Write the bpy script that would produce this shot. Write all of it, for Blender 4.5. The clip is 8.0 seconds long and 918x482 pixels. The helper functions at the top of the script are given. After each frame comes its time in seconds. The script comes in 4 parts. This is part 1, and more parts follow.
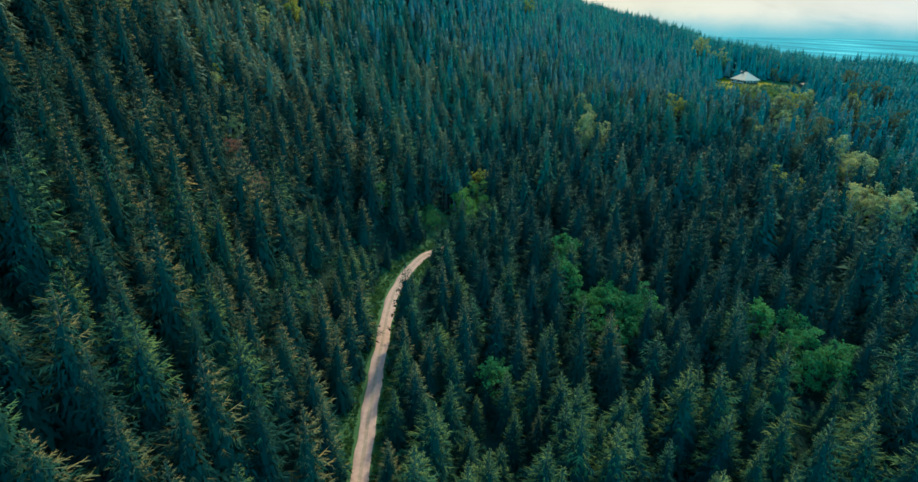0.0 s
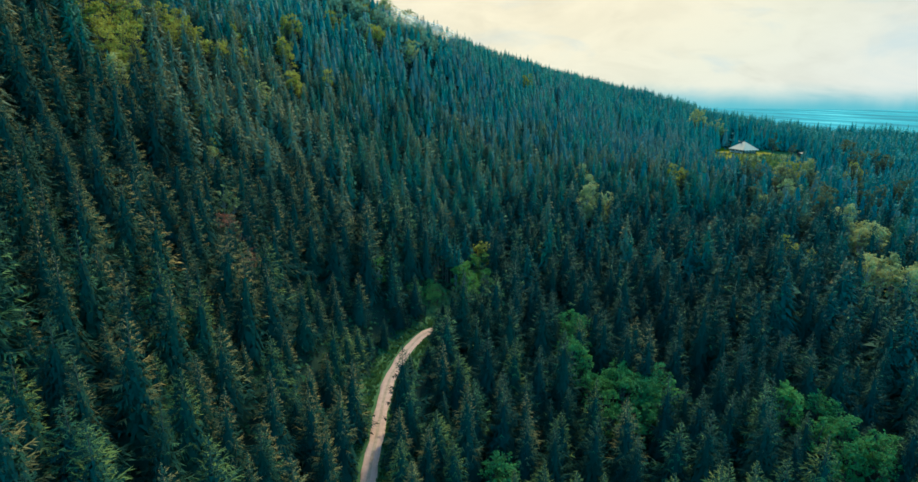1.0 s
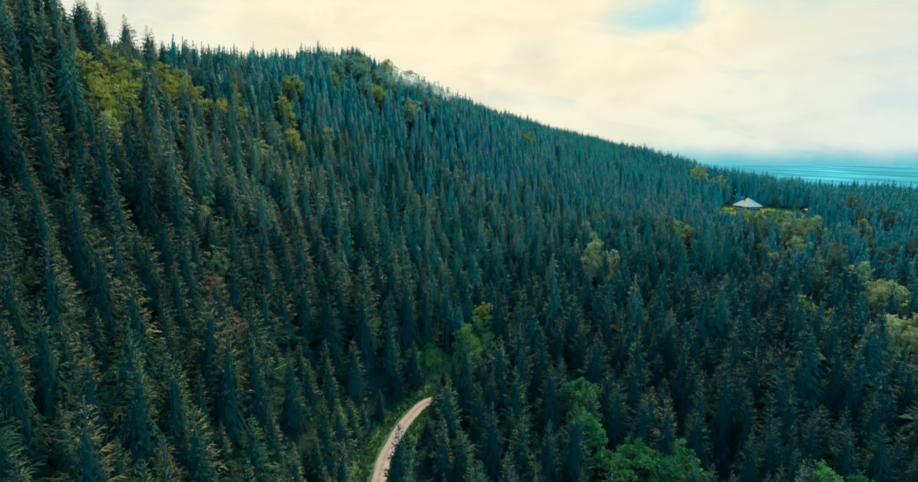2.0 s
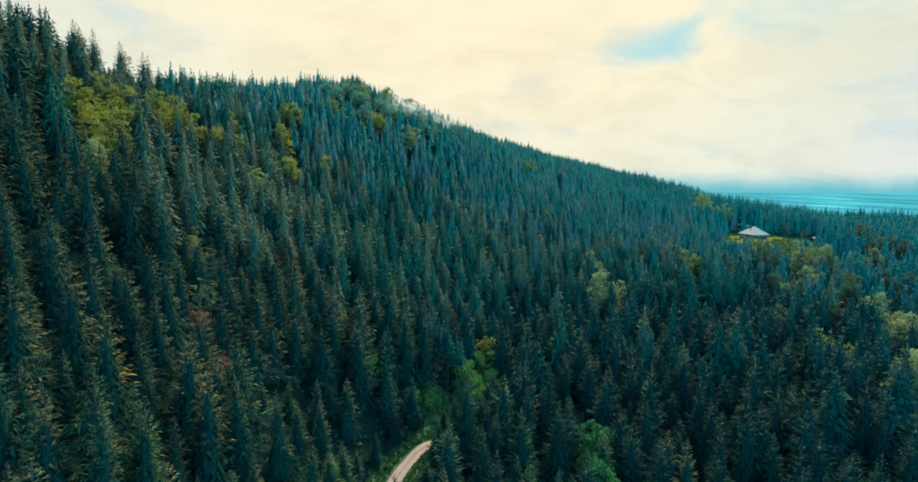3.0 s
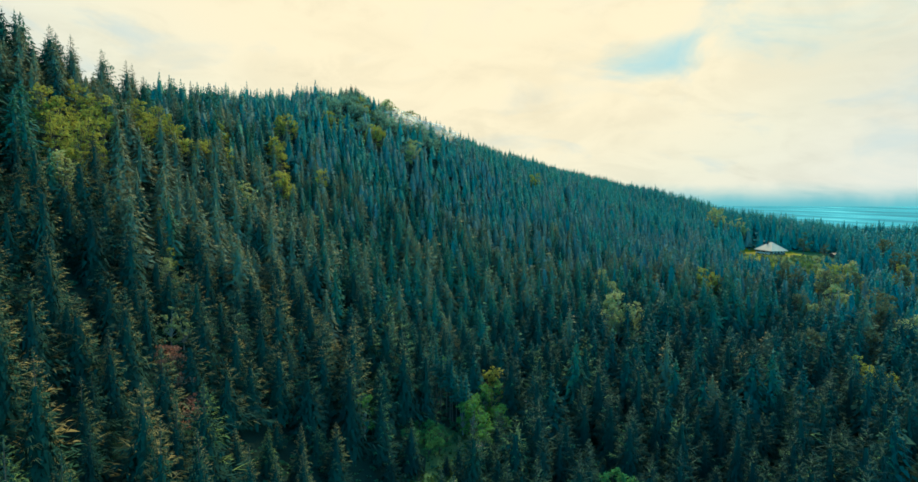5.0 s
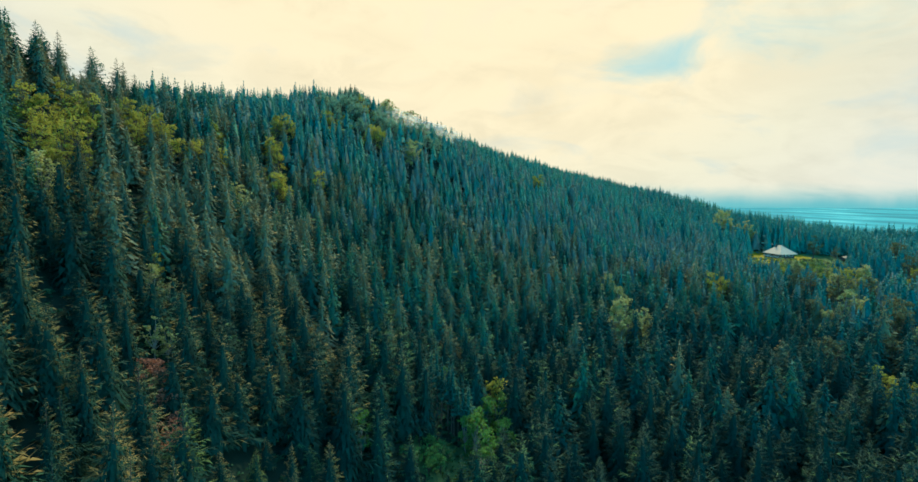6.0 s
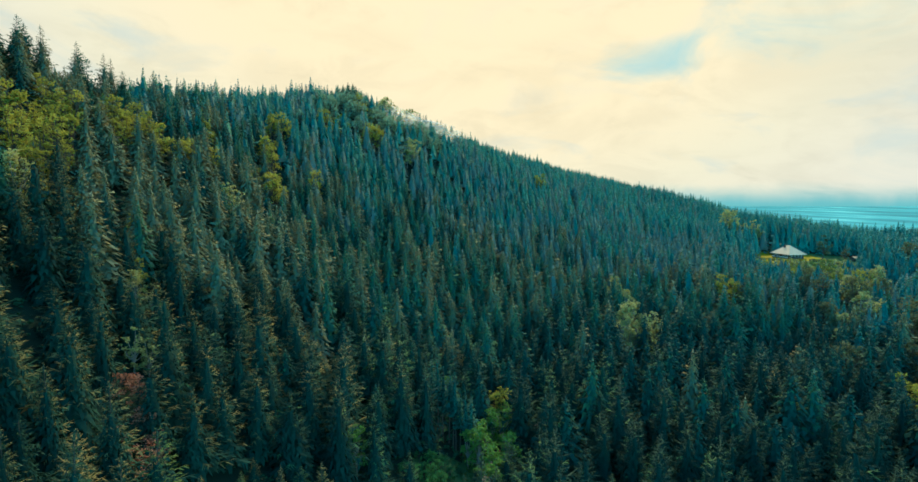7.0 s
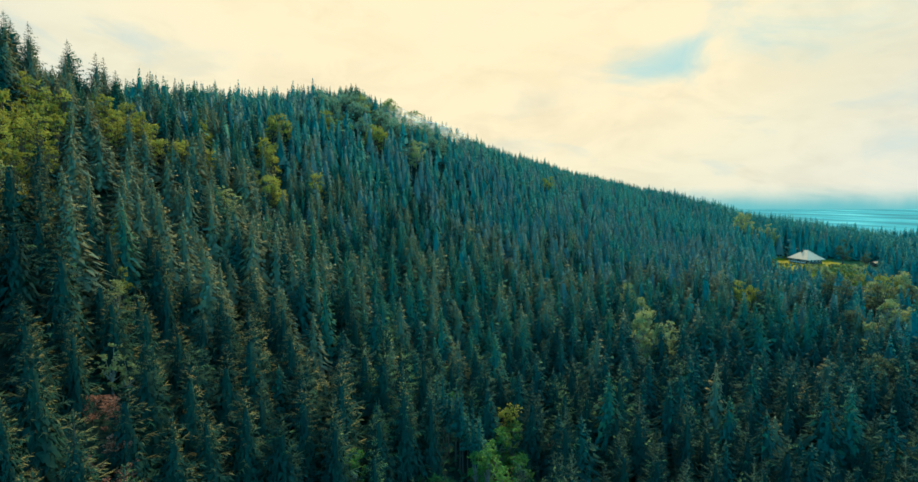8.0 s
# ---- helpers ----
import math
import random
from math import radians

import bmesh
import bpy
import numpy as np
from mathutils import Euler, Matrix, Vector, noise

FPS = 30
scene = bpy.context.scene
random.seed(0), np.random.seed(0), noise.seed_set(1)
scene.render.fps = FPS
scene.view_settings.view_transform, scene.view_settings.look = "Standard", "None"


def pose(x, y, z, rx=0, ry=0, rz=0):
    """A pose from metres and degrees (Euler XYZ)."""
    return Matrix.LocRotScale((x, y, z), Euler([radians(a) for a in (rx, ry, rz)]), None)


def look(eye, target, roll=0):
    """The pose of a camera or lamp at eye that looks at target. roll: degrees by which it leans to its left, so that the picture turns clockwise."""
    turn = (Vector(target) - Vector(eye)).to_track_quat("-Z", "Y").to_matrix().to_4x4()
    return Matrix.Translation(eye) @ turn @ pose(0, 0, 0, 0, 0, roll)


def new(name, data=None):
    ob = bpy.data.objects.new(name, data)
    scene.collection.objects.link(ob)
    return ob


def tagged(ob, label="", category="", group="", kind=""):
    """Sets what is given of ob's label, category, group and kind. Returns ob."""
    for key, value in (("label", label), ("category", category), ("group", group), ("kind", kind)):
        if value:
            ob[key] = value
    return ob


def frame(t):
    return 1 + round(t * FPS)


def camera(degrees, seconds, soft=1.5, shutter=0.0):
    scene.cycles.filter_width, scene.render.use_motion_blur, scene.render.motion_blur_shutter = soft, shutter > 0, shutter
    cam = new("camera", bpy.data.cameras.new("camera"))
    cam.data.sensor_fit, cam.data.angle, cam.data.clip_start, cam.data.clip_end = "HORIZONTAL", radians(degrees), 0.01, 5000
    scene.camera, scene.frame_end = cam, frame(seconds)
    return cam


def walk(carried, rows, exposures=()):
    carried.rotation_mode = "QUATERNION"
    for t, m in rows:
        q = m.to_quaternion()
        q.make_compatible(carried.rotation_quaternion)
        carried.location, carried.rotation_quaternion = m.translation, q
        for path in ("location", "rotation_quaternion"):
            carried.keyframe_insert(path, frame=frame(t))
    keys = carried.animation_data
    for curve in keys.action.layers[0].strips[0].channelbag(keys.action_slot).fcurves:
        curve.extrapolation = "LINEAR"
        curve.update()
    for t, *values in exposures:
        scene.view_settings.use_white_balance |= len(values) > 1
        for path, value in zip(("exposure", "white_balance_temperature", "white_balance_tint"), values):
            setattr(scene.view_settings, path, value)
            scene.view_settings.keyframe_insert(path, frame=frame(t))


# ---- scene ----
cam = camera(78.9, 8.0)
PATH = [
    (0, (0.198, -6.342, 60.502), (0.188, -4.482, 59.766), 1.0),
    (0.5, (0.108, -1.2, 60.475), (0.094, 0.702, 59.859), 0.8),
    (1, (-0.03, 3.95, 60.421), (-0.047, 5.884, 59.913), 0.6),
    (1.5, (-0.159, 9.301, 60.356), (-0.179, 11.261, 59.958), 0.6),
    (1.7, (-0.239, 11.384, 60.353), (-0.259, 13.351, 59.992), 0.5),
    (3, (-0.874, 24.698, 60.375), (-0.897, 26.686, 60.158), 0.4),
    (3.5, (-1.122, 29.949, 60.408), (-1.145, 31.939, 60.213), 0.3),
    (4, (-1.399, 35.127, 60.441), (-1.424, 37.118, 60.261), 0.3),
    (4.5, (-1.659, 40.469, 60.487), (-1.686, 42.462, 60.319), 0.3),
    (4.7, (-1.753, 42.586, 60.511), (-1.782, 44.579, 60.344), 0.2),
    (6, (-2.391, 55.786, 60.978), (-2.425, 57.779, 60.817), 0.2),
    (6.5, (-2.68, 61.164, 61.114), (-2.715, 63.157, 60.953), 0.1),
    (7, (-3.094, 66.444, 61.182), (-3.128, 68.437, 61.02), 0.0),
    (7.5, (-3.498, 72.223, 61.249), (-3.533, 74.217, 61.089), -0.0),
    (8, (-3.785, 78.821, 61.324), (-3.838, 80.815, 61.174), -0.1),
]
walk(cam, [(t, look(e, g, r)) for t, e, g, r in PATH], ((0, 0.62, 5600, 3), (1.5, 0.62, 5660, 3), (3.0, 0.62, 5750, 3), (4.5, 0.62, 5860, 3), (6.0, 0.62, 6080, 3), (8, 0.62, 6220, 3)))
import collections

# ---- world, sun, exposure ----
SUN_AZ, SUN_EL = radians(20), radians(43)      # azimuth clockwise from +y
sun_dir = Vector((math.sin(SUN_AZ) * math.cos(SUN_EL), math.cos(SUN_AZ) * math.cos(SUN_EL), math.sin(SUN_EL)))


def ramp(nt, fac, stops):
    """A colour ramp on the socket fac; stops: (position, colour)."""
    node = nt.nodes.new("ShaderNodeValToRGB")
    el = node.color_ramp.elements
    while len(el) < len(stops):
        el.new(0.5)
    for e, (p, c) in zip(el, stops):
        e.position, e.color = p, (*c, 1) if len(c) == 3 else c
    nt.links.new(fac, node.inputs["Fac"])
    return node.outputs["Color"]


def maths(nt, op, a, b=None, clamp=False):
    node = nt.nodes.new("ShaderNodeMath")
    node.operation, node.use_clamp = op, clamp
    for i, v in enumerate((a, b)):
        if v is None:
            continue
        if isinstance(v, (int, float)):
            node.inputs[i].default_value = v
        else:
            nt.links.new(v, node.inputs[i])
    return node.outputs[0]


def mix(nt, fac, a, b, blend="MIX"):
    node = nt.nodes.new("ShaderNodeMix")
    node.data_type, node.blend_type = "RGBA", blend
    for key, v in ((0, fac), (6, a), (7, b)):
        if isinstance(v, (int, float)):
            node.inputs[key].default_value = v
        elif isinstance(v, tuple):
            node.inputs[key].default_value = (*v, 1)
        else:
            nt.links.new(v, node.inputs[key])
    return node.outputs[2]


def noise_tex(nt, vec, scale, detail=4, rough=0.55, distortion=0.0):
    node = nt.nodes.new("ShaderNodeTexNoise")
    node.inputs["Scale"].default_value = scale
    node.inputs["Detail"].default_value = detail
    node.inputs["Roughness"].default_value = rough
    node.inputs["Distortion"].default_value = distortion
    if vec is not None:
        nt.links.new(vec, node.inputs["Vector"])
    return node.outputs["Fac"]


def vec_op(nt, op, a, b=None):
    node = nt.nodes.new("ShaderNodeVectorMath")
    node.operation = op
    for i, v in enumerate((a, b)):
        if v is None:
            continue
        if isinstance(v, (tuple, Vector)):
            node.inputs[i].default_value = v
        else:
            nt.links.new(v, node.inputs[i])
    return node


def map_range(nt, v, a, b, c=0.0, d=1.0):
    node = nt.nodes.new("ShaderNodeMapRange")
    node.interpolation_type = "SMOOTHSTEP"
    nt.links.new(v, node.inputs["Value"])
    for key, x in (("From Min", a), ("From Max", b), ("To Min", c), ("To Max", d)):
        node.inputs[key].default_value = x
    return node.outputs["Result"]


def build_world():
    world = bpy.data.worlds.new("sky")
    scene.world = world
    world.use_nodes = True
    nt = world.node_tree
    nt.nodes.clear()
    out = nt.nodes.new("ShaderNodeOutputWorld")
    sky = nt.nodes.new("ShaderNodeTexSky")
    sky.sky_type, sky.sun_disc = "NISHITA", False
    sky.sun_elevation, sky.sun_rotation = SUN_EL, SUN_AZ
    sky.altitude, sky.air_density, sky.dust_density, sky.ozone_density = 1000, 1.0, 0.6, 2.0
    d = nt.nodes.new("ShaderNodeTexCoord").outputs["Generated"]
    sep = nt.nodes.new("ShaderNodeSeparateXYZ")
    nt.links.new(d, sep.inputs[0])
    z = sep.outputs["Z"]
    # clouds lie on a flat layer overhead: divide by the height
    h = maths(nt, "ADD", maths(nt, "MAXIMUM", z, 0.0), 0.32)
    comb = nt.nodes.new("ShaderNodeCombineXYZ")
    nt.links.new(maths(nt, "DIVIDE", sep.outputs["X"], h), comb.inputs[0])
    nt.links.new(maths(nt, "DIVIDE", sep.outputs["Y"], h), comb.inputs[1])
    layer = comb.outputs[0]
    big = noise_tex(nt, layer, 0.75, 5, 0.5, 0.3)
    fine = noise_tex(nt, layer, 2.2, 6, 0.55, 0.6)
    # the cover is thick towards the sun and breaks up overhead and behind
    toward = vec_op(nt, "DOT_PRODUCT", d, (math.sin(SUN_AZ), math.cos(SUN_AZ), 0.0)).outputs["Value"]
    cover = map_range(nt, toward, -0.35, 0.55, -0.28, 0.55)
    mask = maths(nt, "ADD", maths(nt, "ADD", big, cover), maths(nt, "MULTIPLY", maths(nt, "SUBTRACT", fine, 0.5), 0.45))
    mask = map_range(nt, mask, 0.42, 0.78)
    glow = vec_op(nt, "DOT_PRODUCT", d, GLOW_DIR).outputs["Value"]
    lit = ramp(nt, map_range(nt, glow, 0.60, 0.90), ((0.0, CLOUD_FAR), (0.55, CLOUD_MID), (1.0, CLOUD_SUN)))
    shade = maths(nt, "MAXIMUM", map_range(nt, fine, 0.36, 0.56, 0.93, 1.0), map_range(nt, glow, 0.80, 0.92))
    cloud = mix(nt, 1.0, lit, shade, "MULTIPLY")
    wisp = noise_tex(nt, vec_op(nt, "MULTIPLY", d, (7.0, 7.0, 16.0)).outputs[0], 1.0, 7, 0.6, 0.5)
    cloud = mix(nt, 1.0, cloud, maths(nt, "MAXIMUM", map_range(nt, wisp, 0.34, 0.52, 0.93, 1.0), map_range(nt, glow, 0.84, 0.94)), "MULTIPLY")
    # grey-blue undersides low in the cover, away from the sun
    puff = noise_tex(nt, vec_op(nt, "MULTIPLY", d, (5.0, 5.0, 11.0)).outputs[0], 1.0, 6, 0.55, 0.8)
    under = maths(nt, "MULTIPLY", map_range(nt, puff, 0.52, 0.72, 0.0, 0.75), map_range(nt, glow, 0.74, 0.92, 1.0, 0.12))
    cloud = mix(nt, under, cloud, CLOUD_SHADE)

    def thin_place(x0, z0, kx, kz, ragged, soft, most):
        """How thin the cover is round one direction."""
        qx = maths(nt, "MULTIPLY", maths(nt, "SUBTRACT", sep.outputs["X"], x0), kx)
        qz = maths(nt, "MULTIPLY", maths(nt, "SUBTRACT", z, z0), kz)
        gap = maths(nt, "SUBTRACT", 1.0, maths(nt, "ADD", maths(nt, "MULTIPLY", qx, qx), maths(nt, "MULTIPLY", qz, qz)))
        gap = maths(nt, "ADD", maths(nt, "MAXIMUM", gap, -2.6), maths(nt, "MULTIPLY", maths(nt, "SUBTRACT", puff, 0.5), ragged))
        return maths(nt, "MULTIPLY", map_range(nt, gap, -0.5, soft, 0.0, most), map_range(nt, toward, 0.0, 0.3))
    cloud = mix(nt, thin_place(0.50, 0.250, 6.0, 17.0, 6.0, 2.6, 0.55), cloud, CLOUD_THIN)
    cloud = mix(nt, thin_place(0.300, 0.224, 13.5, 30.0, 5.0, 1.6, 0.9), cloud, CLOUD_THIN)
    air = mix(nt, 1.0, sky.outputs["Color"], SKY_GAIN, "MULTIPLY")
    col = mix(nt, mask, air, cloud)
    # distance haze at the horizon
    low = map_range(nt, maths(nt, "ADD", z, maths(nt, "MULTIPLY", maths(nt, "SUBTRACT", fine, 0.5), 0.03)), -0.015, 0.024, 1.0, 0.0)
    col = mix(nt, maths(nt, "MULTIPLY", low, 0.85), col, HAZE)
    bg = nt.nodes.new("ShaderNodeBackground")
    bg.inputs["Strength"].default_value = 0.1
    nt.links.new(col, bg.inputs["Color"])
    nt.links.new(bg.outputs[0], out.inputs[0])


# radiances; the background's strength is a tenth
CLOUD_FAR, CLOUD_MID, CLOUD_SUN = (5.75, 5.4, 4.6), (6.3, 5.65, 4.2), (7.2, 5.85, 3.85)
CLOUD_THIN, CLOUD_SHADE = (3.1, 4.75, 4.75), (4.3, 4.75, 4.45)
GLOW_DIR = Vector((0.02, 0.78, 0.62))           # where the cloud before the sun is thinnest and brightest
SKY_GAIN = (1.05, 4.0, 3.95)
HAZE = (0.36, 3.2, 3.6)
build_world()

sun = new("sun", bpy.data.lights.new("sun", "SUN"))
sun.data.energy, sun.data.angle, sun.data.color = 3.5, radians(4.0), (1.0, 0.86, 0.52)
sun.matrix_world = Matrix.Translation((0, 300, 400)) @ sun_dir.to_track_quat("Z", "Y").to_matrix().to_4x4()


# ---- materials ----
def material(name):
    m = bpy.data.materials.new(name)
    m.use_nodes = True
    nt = m.node_tree
    bsdf = nt.nodes["Principled BSDF"]
    return m, nt, bsdf


def position(nt):
    return nt.nodes.new("ShaderNodeNewGeometry").outputs["Position"]


def island(nt):
    return nt.nodes.new("ShaderNodeNewGeometry").outputs["Random Per Island"]


def leafy(name, dark, mid, light, translucent=0.3, rough=0.75):
    """Needles or leaves: colour varies from stand to stand, from tree to tree and from twig to twig."""
    m, nt, bsdf = material(name)
    pos = position(nt)
    rnd = nt.nodes.new("ShaderNodeObjectInfo").outputs["Random"]
    v = maths(nt, "MULTIPLY", noise_tex(nt, pos, 0.035, 2), 0.5)
    v = maths(nt, "ADD", v, maths(nt, "MULTIPLY", noise_tex(nt, pos, 0.14, 2), 0.45))
    v = maths(nt, "ADD", v, maths(nt, "MULTIPLY", island(nt), 0.12))
    v = maths(nt, "ADD", v, maths(nt, "MULTIPLY", rnd, 0.22))
    col = ramp(nt, maths(nt, "SUBTRACT", v, 0.06), ((0.22, dark), (0.5, mid), (0.82, light)))
    nt.links.new(col, bsdf.inputs["Base Color"])
    bsdf.inputs["Roughness"].default_value = rough
    bsdf.inputs["Specular IOR Level"].default_value = 0.1
    tr = nt.nodes.new("ShaderNodeBsdfTranslucent")
    nt.links.new(col, tr.inputs["Color"])
    ms = nt.nodes.new("ShaderNodeMixShader")
    ms.inputs[0].default_value = translucent
    nt.links.new(bsdf.outputs[0], ms.inputs[1])
    nt.links.new(tr.outputs[0], ms.inputs[2])
    nt.links.new(ms.outputs[0], nt.nodes["Material Output"].inputs["Surface"])
    return m


def rocky(name, stops, scale, bump=0.3, rough=0.9, fine=8.0, stretch=None):
    """Soil, gravel, stone, grass ground: two scales of noise and a little relief."""
    m, nt, bsdf = material(name)
    pos = position(nt)
    if stretch:
        pos = vec_op(nt, "MULTIPLY", pos, stretch).outputs[0]
    v = maths(nt, "ADD", maths(nt, "MULTIPLY", noise_tex(nt, pos, scale, 5, 0.6), 0.6), maths(nt, "MULTIPLY", noise_tex(nt, pos, scale * fine, 4, 0.6), 0.4))
    nt.links.new(ramp(nt, v, stops), bsdf.inputs["Base Color"])
    bsdf.inputs["Roughness"].default_value = rough
    bsdf.inputs["Specular IOR Level"].default_value = 0.08
    b = nt.nodes.new("ShaderNodeBump")
    b.inputs["Strength"].default_value = bump
    nt.links.new(noise_tex(nt, pos, scale * fine, 3), b.inputs["Height"])
    nt.links.new(b.outputs[0], bsdf.inputs["Normal"])
    return m


def boarded(name, dark, light, scale=(1.0, 1.0, 9.0), rough=0.8):
    """Weathered timber or shingle: grain drawn out along one axis."""
    m, nt, bsdf = material(name)
    tc = nt.nodes.new("ShaderNodeTexCoord").outputs["Object"]
    v = noise_tex(nt, vec_op(nt, "MULTIPLY", tc, scale).outputs[0], 1.0, 5, 0.6)
    rnd = nt.nodes.new("ShaderNodeObjectInfo").outputs["Random"]
    v = maths(nt, "ADD", maths(nt, "MULTIPLY", v, 0.75), maths(nt, "MULTIPLY", rnd, 0.25))
    nt.links.new(ramp(nt, v, ((0.3, dark), (0.75, light))), bsdf.inputs["Base Color"])
    bsdf.inputs["Roughness"].default_value = rough
    return m


# needles and outer twigs of the four kinds (green, brown with cones, fresh, darkened as if shaded): beside the track,
# on the middle slope, high up
# inner needles, darkened to deepen the shade inside the crown
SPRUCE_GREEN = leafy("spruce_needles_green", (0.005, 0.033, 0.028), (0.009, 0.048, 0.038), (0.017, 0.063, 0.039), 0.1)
# darker copy of the green needles, for trees under cloud shade
SPRUCE_SHADE = leafy("spruce_needles_shaded", (0.004, 0.027, 0.024), (0.007, 0.040, 0.032), (0.015, 0.053, 0.033), 0.1)
# new growth and cones, coloured lighter to suggest sun on the tips
SPRUCE_SHOOT = leafy("spruce_lit_green_shoots", (0.034, 0.109, 0.060), (0.066, 0.154, 0.071), (0.118, 0.190, 0.071), 0.28)
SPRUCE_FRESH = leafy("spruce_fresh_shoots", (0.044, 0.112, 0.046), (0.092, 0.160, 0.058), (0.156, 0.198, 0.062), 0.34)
SPRUCE_BROWN = leafy("spruce_lit_brown_tips", (0.063, 0.104, 0.057), (0.125, 0.138, 0.065), (0.222, 0.172, 0.068), 0.28)
# middle slope: colours lifted a little, the first step of painted haze
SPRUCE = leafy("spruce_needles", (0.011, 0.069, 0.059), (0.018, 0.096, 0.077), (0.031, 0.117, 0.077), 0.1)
MID_SHADE = leafy("spruce_needles_mid_shaded", (0.005, 0.040, 0.036), (0.009, 0.056, 0.047), (0.014, 0.068, 0.048), 0.1)
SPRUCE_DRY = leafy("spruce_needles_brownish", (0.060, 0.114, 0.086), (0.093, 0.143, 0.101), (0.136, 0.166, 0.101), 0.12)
MID_SHOOT = leafy("spruce_lit_dull_shoots", (0.016, 0.086, 0.056), (0.030, 0.116, 0.066), (0.058, 0.141, 0.066), 0.16)
MID_BROWN = leafy("spruce_lit_brown_tops", (0.079, 0.121, 0.070), (0.138, 0.148, 0.077), (0.218, 0.175, 0.078), 0.16)
# high forest: distance haze is mixed into these needle colours
FAR_HAZED = leafy("spruce_needles_hazed", (0.025, 0.138, 0.124), (0.037, 0.177, 0.152), (0.054, 0.204, 0.148), 0.1)
FAR_DRY = leafy("spruce_needles_hazed_brown", (0.060, 0.132, 0.132), (0.088, 0.160, 0.150), (0.117, 0.180, 0.146), 0.1)
FAR_SHADE = leafy("spruce_needles_hazed_shaded", (0.013, 0.113, 0.110), (0.020, 0.145, 0.137), (0.031, 0.170, 0.137), 0.1)
FAR_TIP = leafy("spruce_hazed_tips", (0.031, 0.152, 0.109), (0.053, 0.194, 0.126), (0.078, 0.222, 0.121), 0.12)
FAR_BROWN = leafy("spruce_hazed_brown_tops", (0.069, 0.132, 0.106), (0.104, 0.157, 0.113), (0.144, 0.174, 0.111), 0.12)
# upper slope: about half of that haze in the colour
HILL = leafy("spruce_needles_half_hazed", (0.014, 0.103, 0.095), (0.024, 0.138, 0.120), (0.036, 0.162, 0.117), 0.1)
HILL_DRY = leafy("spruce_needles_half_hazed_brown", (0.048, 0.115, 0.114), (0.071, 0.141, 0.131), (0.099, 0.162, 0.131), 0.11)
HILL_SHADE = leafy("spruce_needles_half_hazed_shaded", (0.008, 0.090, 0.090), (0.013, 0.121, 0.114), (0.021, 0.143, 0.114), 0.1)
HILL_SHOOT = leafy("spruce_half_hazed_tips", (0.022, 0.125, 0.088), (0.037, 0.164, 0.101), (0.059, 0.191, 0.100), 0.14)
HILL_BROWN = leafy("spruce_half_hazed_brown_tops", (0.057, 0.117, 0.092), (0.095, 0.143, 0.100), (0.138, 0.163, 0.100), 0.14)
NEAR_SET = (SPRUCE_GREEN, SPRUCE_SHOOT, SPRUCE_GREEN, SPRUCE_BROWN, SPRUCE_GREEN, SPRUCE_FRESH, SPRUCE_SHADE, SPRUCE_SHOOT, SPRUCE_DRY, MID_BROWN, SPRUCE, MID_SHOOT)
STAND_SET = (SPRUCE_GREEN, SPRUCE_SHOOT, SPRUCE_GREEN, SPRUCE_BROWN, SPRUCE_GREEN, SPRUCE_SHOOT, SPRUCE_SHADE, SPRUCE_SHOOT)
MID_SET = (SPRUCE, MID_SHOOT, SPRUCE_DRY, MID_BROWN, SPRUCE, MID_SHOOT, MID_SHADE, MID_SHOOT)
HILL_SET = (HILL, HILL_SHOOT, HILL_DRY, HILL_BROWN, HILL, HILL_SHOOT, HILL_SHADE, HILL_SHOOT)
FAR_SET = (FAR_HAZED, FAR_TIP, FAR_DRY, FAR_BROWN, FAR_HAZED, FAR_TIP, FAR_SHADE, FAR_TIP)
LEAF_YELLOW = leafy("spring_leaves_yellow", (0.12, 0.150, 0.030), (0.26, 0.275, 0.048), (0.44, 0.405, 0.07), 0.45)
LEAF_GREEN = leafy("leaves_lush_green", (0.02, 0.10, 0.04), (0.05, 0.18, 0.06), (0.11, 0.26, 0.06), 0.4)
LEAF_BIRCH = leafy("leaves_birch", (0.039, 0.125, 0.030), (0.086, 0.210, 0.045), (0.156, 0.300, 0.060), 0.42)
LEAF_PALE = leafy("leaves_pale", (0.16, 0.195, 0.08), (0.32, 0.34, 0.13), (0.50, 0.47, 0.18), 0.42)
LEAF_OLIVE = leafy("leaves_olive_brown", (0.045, 0.078, 0.045), (0.092, 0.120, 0.060), (0.155, 0.155, 0.075), 0.38)
LEAF_DARK = leafy("leaves_dark_round", (0.026, 0.072, 0.048), (0.054, 0.106, 0.063), (0.099, 0.141, 0.075), 0.3)
LEAF_SHRUB = leafy("shrub_leaves", (0.06, 0.09, 0.03), (0.13, 0.17, 0.045), (0.22, 0.24, 0.06), 0.4)
# summit leaves, their green made paler in place of haze
LEAF_HAZED = leafy("leaves_hazed_green", (0.08, 0.18, 0.13), (0.16, 0.28, 0.19), (0.28, 0.38, 0.23), 0.42)
TWIG_BROWN = leafy("dry_twigs", (0.16, 0.065, 0.04), (0.31, 0.13, 0.08), (0.48, 0.22, 0.14), 0.2)
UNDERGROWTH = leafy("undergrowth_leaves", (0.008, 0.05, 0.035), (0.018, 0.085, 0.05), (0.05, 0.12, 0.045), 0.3)
